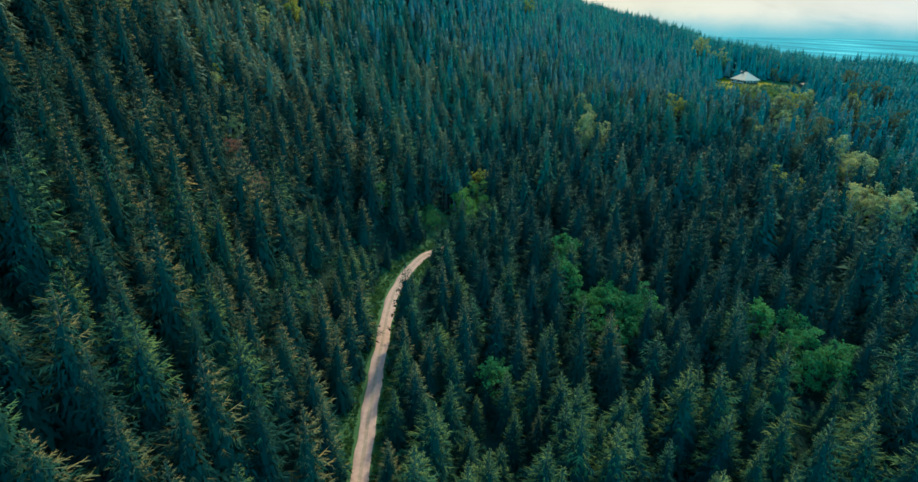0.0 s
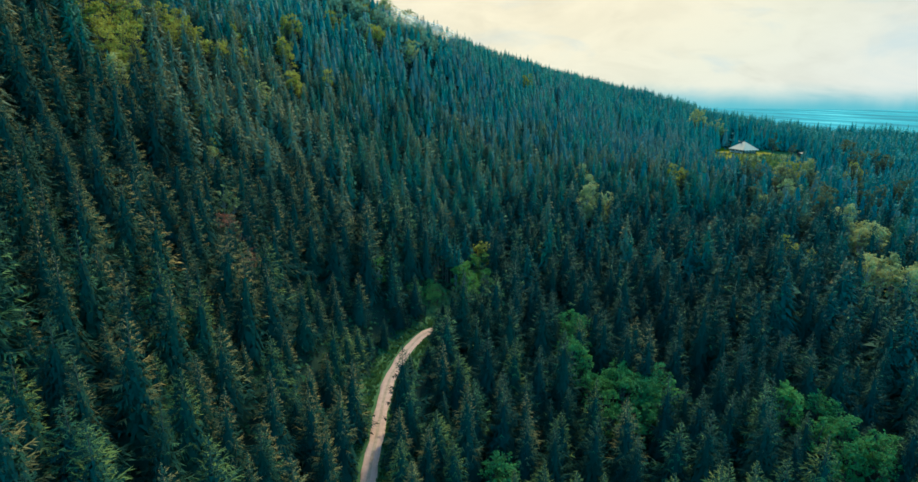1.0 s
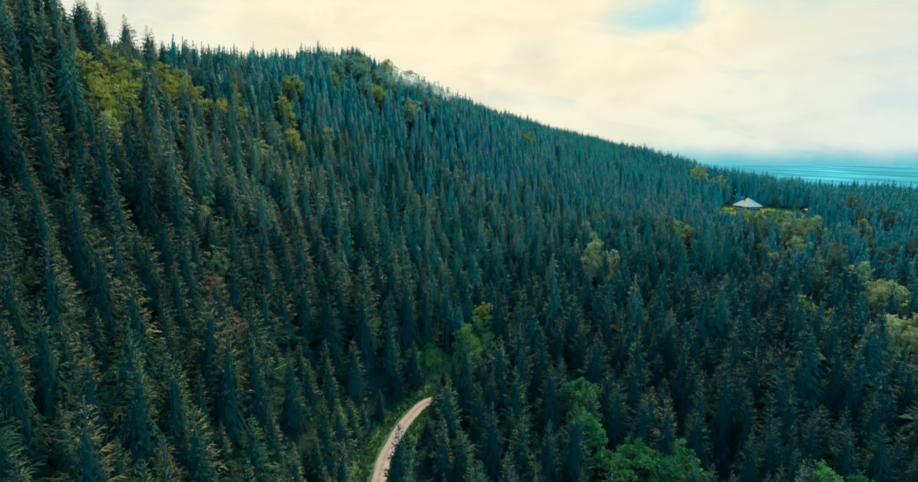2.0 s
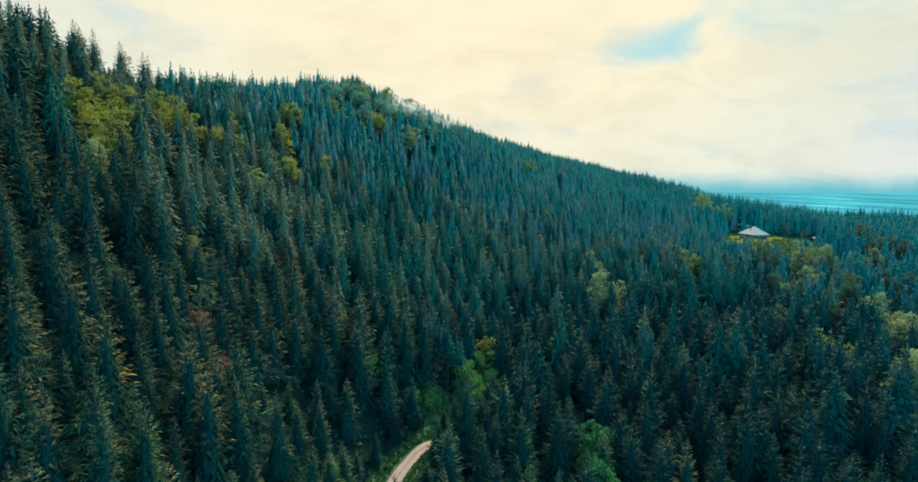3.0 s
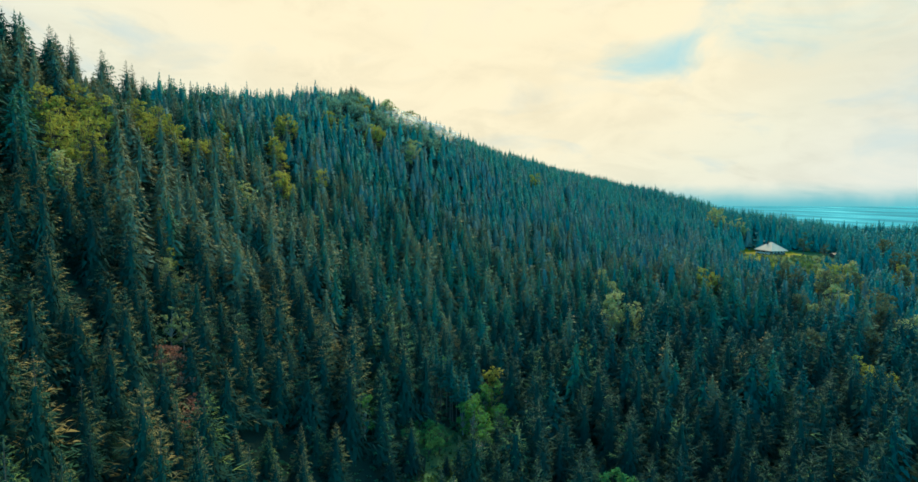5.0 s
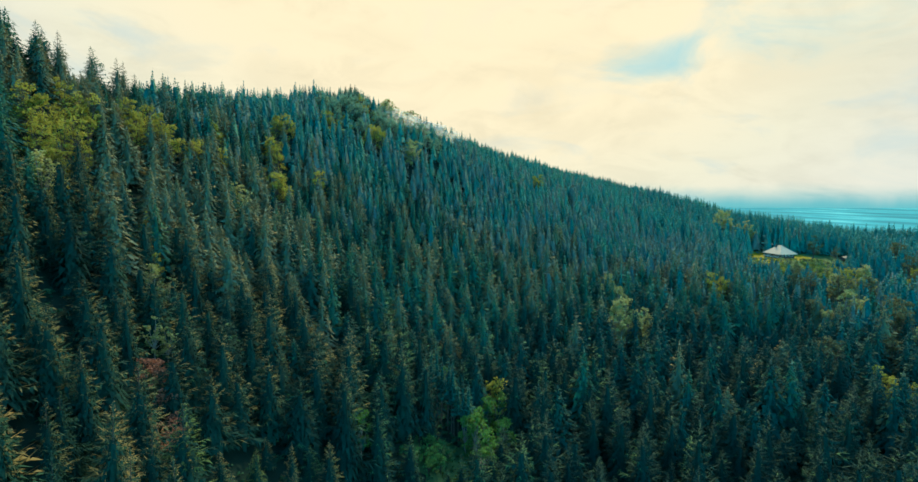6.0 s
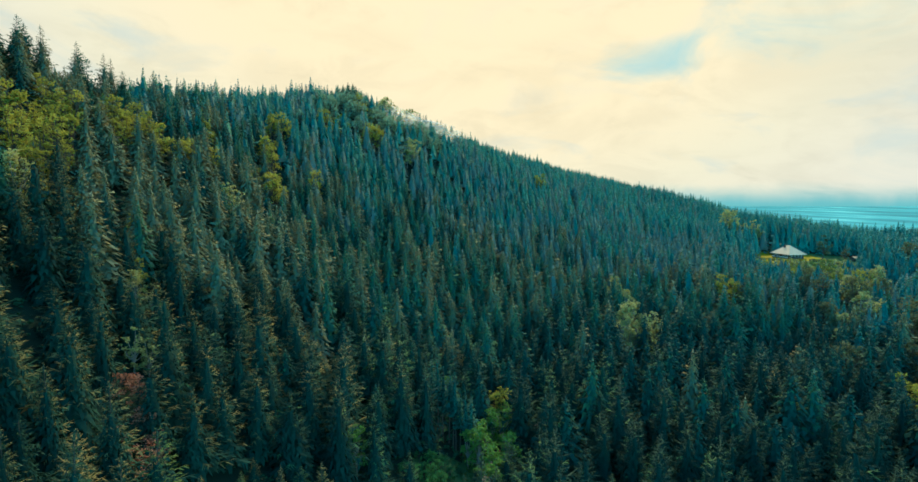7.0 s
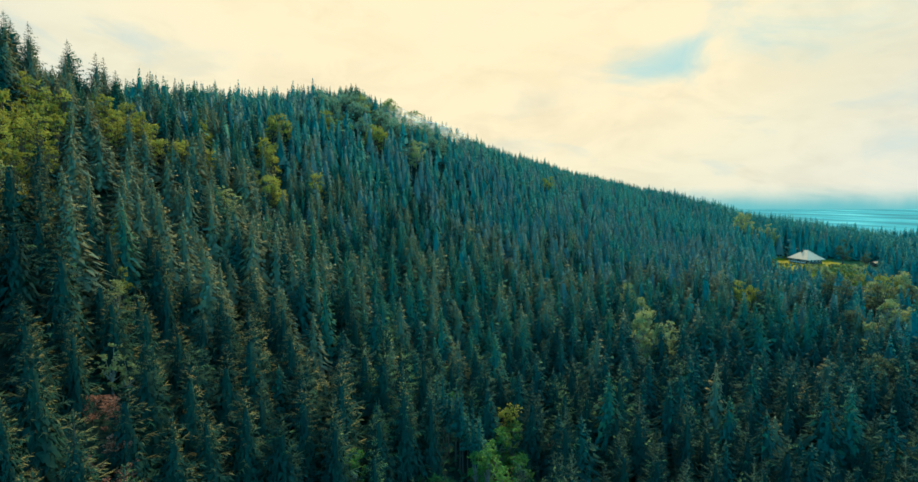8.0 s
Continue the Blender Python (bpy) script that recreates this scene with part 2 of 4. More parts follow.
GRASS = leafy("verge_grass", (0.025, 0.075, 0.03), (0.06, 0.13, 0.04), (0.12, 0.19, 0.045), 0.3)
BARK = rocky("bark", ((0.3, (0.045, 0.036, 0.03)), (0.7, (0.12, 0.10, 0.085))), 2.0)
BARK_PALE = rocky("bark_pale", ((0.3, (0.16, 0.14, 0.12)), (0.7, (0.34, 0.31, 0.27))), 2.0)
# floor colour lowered to near black, holding the shade between the trees
FLOOR = rocky("forest_floor_shaded", ((0.3, (0.004, 0.018, 0.015)), (0.55, (0.008, 0.026, 0.019)), (0.75, (0.015, 0.031, 0.021))), 0.12, 0.5)
MEADOW = rocky("meadow_grass", ((0.3, (0.10, 0.105, 0.006)), (0.55, (0.21, 0.175, 0.008)), (0.8, (0.28, 0.22, 0.012))), 0.12, 0.3)
BANK = rocky("grassy_bank", ((0.3, (0.025, 0.065, 0.03)), (0.55, (0.055, 0.11, 0.04)), (0.8, (0.11, 0.145, 0.05))), 0.25, 0.5)
# the plain's teal is distance haze laid into the ground colour
PLAIN = rocky("plain_haze_tinted", ((0.30, (0.010, 0.125, 0.165)), (0.45, (0.018, 0.19, 0.235)), (0.56, (0.035, 0.28, 0.33)), (0.68, (0.13, 0.47, 0.50))), 0.0045, 0.0, 1.0, 3.0, (0.9, 0.22, 1.0))
GRAVEL = rocky("track_gravel", ((0.3, (0.319, 0.199, 0.161)), (0.55, (0.448, 0.288, 0.235)), (0.8, (0.568, 0.381, 0.321))), 0.8, 0.4)
GRAVEL_DARK = rocky("track_crown", ((0.3, (0.206, 0.146, 0.108)), (0.55, (0.340, 0.244, 0.180)), (0.8, (0.474, 0.352, 0.270))), 0.8, 0.4)
ROOF = boarded("roof_shingles", (0.35, 0.25, 0.17), (0.51, 0.38, 0.27), (0.6, 0.6, 3.0))
TIMBER = boarded("dark_timber", (0.035, 0.028, 0.024), (0.09, 0.07, 0.055))
WHITE_WOOD = boarded("pale_boards", (0.55, 0.53, 0.48), (0.75, 0.73, 0.68))
STONE = rocky("stone", ((0.3, (0.05, 0.047, 0.044)), (0.7, (0.12, 0.11, 0.10))), 1.5, 0.4)


def glass_material():
    m, nt, bsdf = material("window_glass")
    bsdf.inputs["Base Color"].default_value = (0.02, 0.025, 0.03, 1)
    bsdf.inputs["Roughness"].default_value = 0.08
    return m


GLASS = glass_material()


def mist_material():
    """Thin cloud: white droplets that let most of the light pass."""
    m, nt, bsdf = material("thin_mist")
    bsdf.inputs["Base Color"].default_value = (0.9, 0.9, 0.9, 1)
    bsdf.inputs["Roughness"].default_value = 1.0
    pos = position(nt)
    tr = nt.nodes.new("ShaderNodeBsdfTransparent")
    tl = nt.nodes.new("ShaderNodeBsdfTranslucent")
    tl.inputs["Color"].default_value = (0.95, 0.93, 0.88, 1)
    half = nt.nodes.new("ShaderNodeMixShader")
    half.inputs[0].default_value = 0.85
    nt.links.new(bsdf.outputs[0], half.inputs[1])
    nt.links.new(tl.outputs[0], half.inputs[2])
    ms = nt.nodes.new("ShaderNodeMixShader")
    nt.links.new(map_range(nt, noise_tex(nt, pos, 0.06, 5, 0.6, 0.4), 0.36, 0.70, 0.0, 0.42), ms.inputs[0])
    nt.links.new(tr.outputs[0], ms.inputs[1])
    nt.links.new(half.outputs[0], ms.inputs[2])
    nt.links.new(ms.outputs[0], nt.nodes["Material Output"].inputs["Surface"])
    return m


MIST = mist_material()


# ---- terrain ----
# heights in metres on a 100 m lattice, rows from the south (y = -100), columns from the west (x = -300)
CONTOUR = (
    (134, 66, -6, -57, -63, -53, -49, -46),
    (126, 75, 18, -50, -60, -55, -49, -44),
    (129, 83, 20, -66, -43, -50, -47, -40),
    (140, 97, 22, -46, -18, -42, -42, -32),
    (120, 135, 26, -23, -18, -24, -28, -21),
    (90, 131, 43, 11, 1, -2, -10, -16),
    (60, 127, 137, 76, 26, 10, 8, 6),
    (42, 113, 143, 97, 60, 38, 22, 14),
    (17, 57, 87, 104, 75, 57, 27, -19),
    (-15, 13, 44, 75, 75, 53, 5, -44),
    (-48, -19, 12, 36, 36, 13, -24, -66),
)
PLAIN_Z = -32.0
# the track's centre line: x, y, z
TRACK = ((-17.0, -95, -47.0), (-19.5, -40, -44.5), (-21.0, 20, -41.0), (-21.6, 60, -39.0), (-22.0, 91, -37.0), (-23.0, 112, -35.0), (-23.8, 138, -33.0), (-23.6, 172, -30.5), (-16.5, 198, -28.5), (-7.5, 207, -27.5),
         (-0.5, 215, -26.8), (4, 234, -26.0), (11, 254, -25.2), (29, 272, -23.5), (62, 288, -22.0), (120, 306, -21.0), (178, 330, -19.0))


def smooth_line(pts, step):
    """Points every step metres on a smooth curve through pts."""
    p = np.array(pts, float)
    p = np.vstack([2 * p[0] - p[1], p, 2 * p[-1] - p[-2]])
    out = []
    for i in range(1, len(p) - 2):
        n = max(2, int(np.linalg.norm(p[i + 1] - p[i]) / step))
        t = np.linspace(0, 1, n, endpoint=False)[:, None]
        out.append(0.5 * (2 * p[i] + (p[i + 1] - p[i - 1]) * t + (2 * p[i - 1] - 5 * p[i] + 4 * p[i + 1] - p[i + 2]) * t ** 2 + (3 * p[i] - p[i - 1] - 3 * p[i + 1] + p[i + 2]) * t ** 3))
    return np.vstack(out + [p[-2:-1]])


LINE = smooth_line(TRACK, 1.0)
HOUSE = (244.3, 500.0, 13.2)
C = np.array(CONTOUR, float)


def smoothstep(v, a, b):
    t = np.clip((v - a) / (b - a), 0, 1)
    return t * t * (3 - 2 * t)


def broad(x, y):
    """The broad form of the land: the lattice under cubic B-spline weights, falling to the plain outside it."""
    u, v = (x + 300) / 100, (y + 100) / 100
    i, j = np.floor(u).astype(int), np.floor(v).astype(int)
    f, g = u - i, v - j
    wx = ((1 - f) ** 3 / 6, (3 * f ** 3 - 6 * f ** 2 + 4) / 6, (-3 * f ** 3 + 3 * f ** 2 + 3 * f + 1) / 6, f ** 3 / 6)
    wy = ((1 - g) ** 3 / 6, (3 * g ** 3 - 6 * g ** 2 + 4) / 6, (-3 * g ** 3 + 3 * g ** 2 + 3 * g + 1) / 6, g ** 3 / 6)
    z = 0
    for a in range(4):
        for b in range(4):
            z = z + wx[a] * wy[b] * C[np.clip(j + b - 1, 0, len(C) - 1), np.clip(i + a - 1, 0, 7)]
    out = np.hypot(np.maximum(np.maximum(-330 - x, x - 430), 0), np.maximum(np.maximum(-150 - y, y - 900), 0))
    w = smoothstep(out, 0, 500)
    return z * (1 - w) + PLAIN_Z * w


def track_near(x, y):
    """Distance to the track's centre line and its height there."""
    shape = np.shape(x)
    x, y = np.ravel(x), np.ravel(y)
    d = np.full(x.shape, 1e9)
    z = np.zeros(x.shape)
    near = np.nonzero((x > -70) & (x < 230) & (y > -30) & (y < 380))[0]
    L = LINE[::2]
    for k in range(0, len(near), 4000):
        n = near[k:k + 4000]
        q = (x[n, None] - L[None, :, 0]) ** 2 + (y[n, None] - L[None, :, 1]) ** 2
        m = q.argmin(1)
        d[n], z[n] = np.sqrt(q[np.arange(len(n)), m]), L[m, 2]
    return d.reshape(shape), z.reshape(shape)


def young_forest(x, y):
    """Where the high slope carries a lower, denser forest."""
    return smoothstep(y, 380, 500) * smoothstep(x, -70, -15) * (1 - smoothstep(x, 170, 230))


def ground_height(x, y):
    x, y = np.asarray(x, float), np.asarray(y, float)
    z = broad(x, y)
    z = z + 0.8 * np.sin(x * 0.11 + 1.3 * np.sin(y * 0.05)) * np.sin(y * 0.09 + 0.7) + 0.35 * np.sin(x * 0.31 + y * 0.23) * np.sin(y * 0.37 - x * 0.17)
    # the rocky summit
    z = z + 17 * np.exp(-((x + 104) ** 2 + (y - 545) ** 2) / (2 * 17 ** 2))
    z = z + 3.0 * smoothstep(y, 330, 520) + 4.5 * young_forest(x, y)
    # a level terrace for the house
    w = 1 - smoothstep(np.hypot(x - HOUSE[0], y - HOUSE[1]), 20, 45)
    z = z * (1 - w) + HOUSE[2] * w
    d, zt = track_near(x, y)
    w = 1 - smoothstep(d, 3.5, 22)
    return z * (1 - w) + (zt - 0.12) * w


def mesh_from(name, verts, faces, mats, index=None, smooth=False, normals=None):
    me = bpy.data.meshes.new(name)
    verts, faces = np.asarray(verts, np.float32), np.asarray(faces, np.int32)
    n = faces.shape[1]
    me.vertices.add(len(verts))
    me.vertices.foreach_set("co", verts.ravel())
    me.loops.add(faces.size)
    me.loops.foreach_set("vertex_index", faces.ravel())
    me.polygons.add(len(faces))
    me.polygons.foreach_set("loop_start", np.arange(0, faces.size, n, dtype=np.int32))
    if index is not None:
        me.polygons.foreach_set("material_index", np.asarray(index, np.int32))
    me.polygons.foreach_set("use_smooth", np.full(len(faces), smooth))
    for m in mats:
        me.materials.append(m)
    me.update()
    me.validate()
    if normals is not None:
        me.attributes.new("custom_normal", "FLOAT_VECTOR", "POINT").data.foreach_set("vector", np.asarray(normals, np.float32).ravel())
        me.update()
    return me


def crown_normals(v, f, height, out=0.72, up=0.28):
    """Turn the leaf triangles outwards and give them the soft shading of a whole crown. Returns faces and normals."""
    tri = v[f]
    flat = np.cross(tri[:, 1] - tri[:, 0], tri[:, 2] - tri[:, 0])
    flat /= np.linalg.norm(flat, axis=1)[:, None] + 1e-9
    mid = tri.mean(axis=1)
    rad = np.stack([mid[:, 0], mid[:, 1], up * np.hypot(mid[:, 0], mid[:, 1]) + 0.25 * mid[:, 2] / height], 1)
    rad /= np.linalg.norm(rad, axis=1)[:, None] + 1e-9
    back = (flat * rad).sum(axis=1) < 0
    f = f.copy()
    f[back] = f[back][:, ::-1]
    flat[back] *= -1
    n = (1 - out) * flat + out * rad
    n /= np.linalg.norm(n, axis=1)[:, None] + 1e-9
    normals = np.zeros_like(v)
    normals[f.ravel()] = np.repeat(n, 3, axis=0)
    return f, normals


def grid_faces(nx, ny):
    i, j = np.meshgrid(np.arange(nx - 1), np.arange(ny - 1))
    a = (j * nx + i).ravel()
    return np.stack([a, a + 1, a + nx + 1, a + nx], 1)


def build_ground():
    def axis(lo, hi, step, far_lo, far_hi):
        mid = np.arange(lo, hi + step, step)
        k = np.linspace(0, 1, 26)[1:]
        return np.concatenate([(lo - (lo - far_lo) * k ** 2.2)[::-1], mid, mid[-1] + (far_hi - mid[-1]) * k ** 2.2])
    xs = axis(-340, 480, 5.0, -4700, 4700)
    ys = axis(-120, 900, 5.0, -4700, 4850)
    X, Y = np.meshgrid(xs, ys)
    Z = ground_height(X, Y)
    f = grid_faces(len(xs), len(ys))
    cx, cy = X.ravel()[f].mean(1), Y.ravel()[f].mean(1)
    d, _ = track_near(cx, cy)
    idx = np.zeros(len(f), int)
    idx[np.hypot((cx - 240) / 42, (cy - 474) / 24) < 1] = 3
    idx[(cy > 474) & (cy < 518) & (cx > 252) & (cx < 297)] = 3
    idx[np.hypot((cx - 226) / 12, (cy - 485) / 17) < 1] = 1
    idx[np.hypot((cx - HOUSE[0] + 1) / 22, (cy - HOUSE[1] + 5) / 17) < 1] = 1
    idx[np.hypot((cx - 237) / 14, (cy - 513) / 17) < 1] = 1
    idx[np.hypot((cx - 262) / 9, (cy - 505) / 15) < 1] = 1
    idx[np.hypot((cx + 147) / 8, (cy - 250) / 10) < 1] = 1
    idx[(d < 8.5) | (np.hypot((cx + 9) / 10, (cy - 228) / 12) < 1)] = 3
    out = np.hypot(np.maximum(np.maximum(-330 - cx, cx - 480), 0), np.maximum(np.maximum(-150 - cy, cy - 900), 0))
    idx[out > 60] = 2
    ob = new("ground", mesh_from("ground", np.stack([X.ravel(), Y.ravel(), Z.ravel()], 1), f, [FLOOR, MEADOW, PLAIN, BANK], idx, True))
    tagged(ob, "mountain slope of shade-darkened forest floor falling to a haze-tinted blue plain", "ground", kind="structure")


def ribbon(centre, offsets, lift):
    """A strip along the centre line: verts and faces; offsets across it and the lift of each."""
    t = np.gradient(centre[:, :2], axis=0)
    t /= np.linalg.norm(t, axis=1)[:, None]
    nrm = np.stack([t[:, 1], -t[:, 0]], 1)
    k = len(offsets)
    v = np.zeros((len(centre), k, 3))
    s = np.arange(len(centre))
    for i, (o, l) in enumerate(zip(offsets, lift)):
        wob = 0.22 * np.sin(s * 0.35 + i) + 0.14 * np.sin(s * 0.83 + 2 * i) if i in (0, 1, k - 2, k - 1) else 0.06 * np.sin(s * 0.5 + i)
        v[:, i, :2] = centre[:, :2] + nrm * (o + wob)[:, None] if np.ndim(wob) else centre[:, :2] + nrm * o
        v[:, i, 2] = centre[:, 2] + l
    return v.reshape(-1, 3), grid_faces(k, len(centre))


def build_track():
    off = (-2.3, -1.9, -1.1, -0.45, 0.45, 1.1, 1.9, 2.3)
    lift = (-0.35, 0.02, -0.03, 0.05, 0.05, -0.03, 0.02, -0.35)
    v, f = ribbon(LINE, off, lift)
    col = np.tile(np.arange(len(off) - 1), len(LINE) - 1)
    ob = new("road", mesh_from("road", v, f, [GRAVEL, GRAVEL_DARK], (col == 3).astype(int), True))
    tagged(ob, "pale gravel forest track with two worn wheel ruts", "track", kind="structure")


build_ground()
build_track()


# ---- things: helpers ----
def part(name, me, parent, label=""):
    ob = new(name, me)
    ob.parent = parent
    return tagged(ob, label)


def bm_mesh(name, bm, mat):
    me = bpy.data.meshes.new(name)
    bm.to_mesh(me)
    bm.free()
    for m in (mat if isinstance(mat, list) else [mat]):
        me.materials.append(m)
    return me


def box(bm, x0, x1, y0, y1, z0, z1, m=None):
    v = [bm.verts.new((x, y, z)) for z in (z0, z1) for x, y in ((x0, y0), (x1, y0), (x1, y1), (x0, y1))]
    if m is not None:
        for q in v:
            q.co = m @ q.co
    for f in ((3, 2, 1, 0), (4, 5, 6, 7), (0, 1, 5, 4), (1, 2, 6, 5), (2, 3, 7, 6), (3, 0, 4, 7)):
        bm.faces.new([v[i] for i in f])


# ---- spruces ----
def trunk_mesh(name, height, r0, r1, sides=6, bend=0.0, mat=None):
    zs = np.linspace(-1.2, height, 5)
    v, f = [], []
    for k, z in enumerate(zs):
        r = r0 + (r1 - r0) * max(0, z) / height
        if k == 0:
            r *= 1.35
        for a in range(sides):
            t = 2 * math.pi * a / sides
            v.append((r * math.cos(t) + bend * (z / height) ** 2, r * math.sin(t), z))
    for k in range(len(zs) - 1):
        for a in range(sides):
            b = (a + 1) % sides
            f.append((k * sides + a, k * sides + b, (k + 1) * sides + b, (k + 1) * sides + a))
    return v, f


def spruce_crown(rng, height, radius, levels, per, twigs, curtain, core=60, base=0.14, tips=0.5, lopside=0.0, power=0.95, hang=0.0, reach=0.66, grain=0.18):
    """Crown of a spruce: whorls of boughs that sag and turn up at the end, each a thin axis with side twigs like a
    fishbone and short twigs hanging from it. tips: share of the boughs whose outer twigs carry this year's growth or
    cones, coloured light as if sunlit."""
    V, F, S = [], [], []

    def tri(a, b, c, s):
        n = len(V)
        V.extend((a, b, c))
        F.append((n, n + 1, n + 2))
        S.append(s)
    lean_a, lobe = rng.uniform(0, 6.28), rng.uniform(0, 6.28)
    gap_a, gap_u = rng.uniform(0, 6.28), rng.uniform(0.15, 0.6)
    for k in range(levels):
        u = 1 - (1 - k / (levels - 1)) ** 1.15
        z = height * (base + (0.985 - base) * u ** 0.95)
        rr = radius * ((1 - u) ** power * 0.95 + 0.05)
        if u < 0.12:
            rr *= 0.75 + 2 * u
        n = max(3, round(per * (0.5 + 0.65 * (1 - u))))
        a0 = rng.uniform(0, 6.28)
        for j in range(n):
            a = a0 + 6.283 * j / n + rng.uniform(-0.32, 0.32)
            L = rr * rng.uniform(0.62, 1.2) * (1 + lopside * math.cos(a - lean_a) + 0.12 * math.sin(3 * a + lobe + 6 * u))
            if rng.random() < 0.10 or (abs(u - gap_u) < 0.09 and math.cos(a - gap_a) > 0.4):
                L *= rng.uniform(0.45, 0.65)
            sag = (0.50 - 0.78 * u) * rng.uniform(0.7, 1.3) + hang * (1 - 0.5 * u)
            lift = rng.uniform(0.10, 0.24)
            ca, sa = math.cos(a), math.sin(a)
            zb = z + rng.uniform(-0.5, 0.5) * height / levels
            # light twigs grow commoner upwards, painting in sunlit tops
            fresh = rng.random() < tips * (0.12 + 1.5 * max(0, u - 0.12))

            def at(s, w, dz=0.0):
                x = L * s
                return (ca * x - sa * w, sa * x + ca * w, zb - sag * L * (s - 0.35 * s ** 3) + lift * L * s ** 4 + dz)
            wid = max(grain, L * (rng.uniform(0.14, 0.24) if twigs > 3 else rng.uniform(0.24, 0.38)))
            half = max(0.05, 0.035 * L)
            tri(at(0.06, half), at(0.06, -half), at(0.62, 0), 0)
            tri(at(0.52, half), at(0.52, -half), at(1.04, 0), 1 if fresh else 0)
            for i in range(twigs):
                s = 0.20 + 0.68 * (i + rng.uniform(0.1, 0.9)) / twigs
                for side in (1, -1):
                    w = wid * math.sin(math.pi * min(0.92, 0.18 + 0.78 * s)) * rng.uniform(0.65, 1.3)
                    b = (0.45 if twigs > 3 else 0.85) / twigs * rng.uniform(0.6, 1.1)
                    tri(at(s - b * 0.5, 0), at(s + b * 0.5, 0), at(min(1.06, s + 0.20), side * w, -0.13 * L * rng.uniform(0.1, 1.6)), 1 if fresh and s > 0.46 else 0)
            for i in range(curtain):
                s = rng.uniform(0.2, 0.92)
                w = rng.uniform(-0.6, 0.6) * wid
                d = rng.uniform(0.10, 0.26) * L + 0.15
                tri(at(s - 0.07, w), at(s + 0.07, w), at(s + rng.uniform(-0.06, 0.08), w * 1.15, -d), 0)
    # leader shoot
    for a in (0, 2.1, 4.2):
        tri((grain * math.cos(a), grain * math.sin(a), height * 0.94), (grain * math.cos(a + 2.1), grain * math.sin(a + 2.1), height * 0.94), (0, 0, height), 0)
    # close, dark needles and dead twigs round the stem, which shut out the light
    rings = []
    steps, sides = (5, 5) if twigs > 1 else (3, 4)
    for k in range(steps):
        u = 0.03 + 0.76 * k / (steps - 1)
        rings.append([])
        for i in range(sides):
            a = 6.283 * (i + 0.5 * (k % 2)) / sides + rng.uniform(-0.3, 0.3)
            t = radius * (1 - u) ** power * (rng.uniform(0.16, 0.34) if twigs > 1 else rng.uniform(0.52, 0.74))
            rings[-1].append((t * math.cos(a), t * math.sin(a), height * (base + (0.94 - base) * u + rng.uniform(-0.02, 0.02))))
    for lo, hi in zip(rings, rings[1:]):
        for i in range(sides):
            k = (i + 1) % sides
            tri(lo[i], lo[k], hi[i], 0)
            tri(lo[k], hi[k], hi[i], 0)
    # inner sprays that hang like shingles
    out, drop, inner = (1.15, 1.7 * grain, 0.30) if twigs > 3 else (1.30, 0.9 * grain, 0.30 if twigs > 1 else 0.62)
    for k in range(core):
        u = (k + rng.random()) / core * 0.97
        u = 1 - math.sqrt(1 - u) if twigs > 3 else u ** 1.15
        a = 2.39996 * k + rng.uniform(-0.4, 0.4)
        q = radius * (1 - u) ** power
        t, w = q * (inner + (reach - inner) * rng.random() ** 0.7), max(grain, q * rng.uniform(0.14, 0.26) * (0.42 if twigs > 3 else 0.66 if twigs > 1 else 1.0))
        z = height * (base + (0.96 - base) * u) - 0.10 * q
        ca, sa, e = math.cos(a), math.sin(a), rng.uniform(-0.8, 0.8) * w
        tri((t * ca * 0.8 - w * sa, t * sa * 0.8 + w * ca, z), (t * ca * 0.8 + w * sa, t * sa * 0.8 - w * ca, z),
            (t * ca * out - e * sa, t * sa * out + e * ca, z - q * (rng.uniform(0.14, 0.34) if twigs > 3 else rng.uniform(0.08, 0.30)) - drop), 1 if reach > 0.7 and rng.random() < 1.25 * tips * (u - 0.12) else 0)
    return np.array(V), np.array(F), np.array(S)


def keep_off(x, y):
    """True where no tree may stand: on the track and its verge, round the house, in the small open glades."""
    d, _ = track_near(x, y)
    side = 4.6 + 1.2 * np.sin(y * 0.13) + np.where(x < -24, 2.6, 0) - np.where(y > 212, 1.6, 0)
    off = d < side
    off |= np.hypot((x - HOUSE[0] + 2) / 26, (y - HOUSE[1] + 12) / 27) < 1
    off |= (y > 462) & (y < np.where(x > 246, 518, 528)) & (x > 224 + (y - 510) * 0.5) & (x < 266 + (y - 500) * 0.62)
    off |= (y > 478) & (y < 512) & (x > 250) & (x < 293 + (y - 490) * 0.75)
    off |= np.hypot((x - 253) / 8, (y - 531) / 8) < 1
    off |= np.hypot((x + 72) / 4.5, (y - 174) / 5.5) < 1
    off |= np.hypot((x + 82) / 4.5, (y - 189) / 7) < 1
    off |= np.hypot((x + 147) / 7, (y - 250) / 9) < 1
    off |= np.hypot((x + 9) / 8, (y - 228) / 9) < 1
    off |= (np.abs(x + 9) < 9) & (np.abs(y - 246) < 8)
    return off


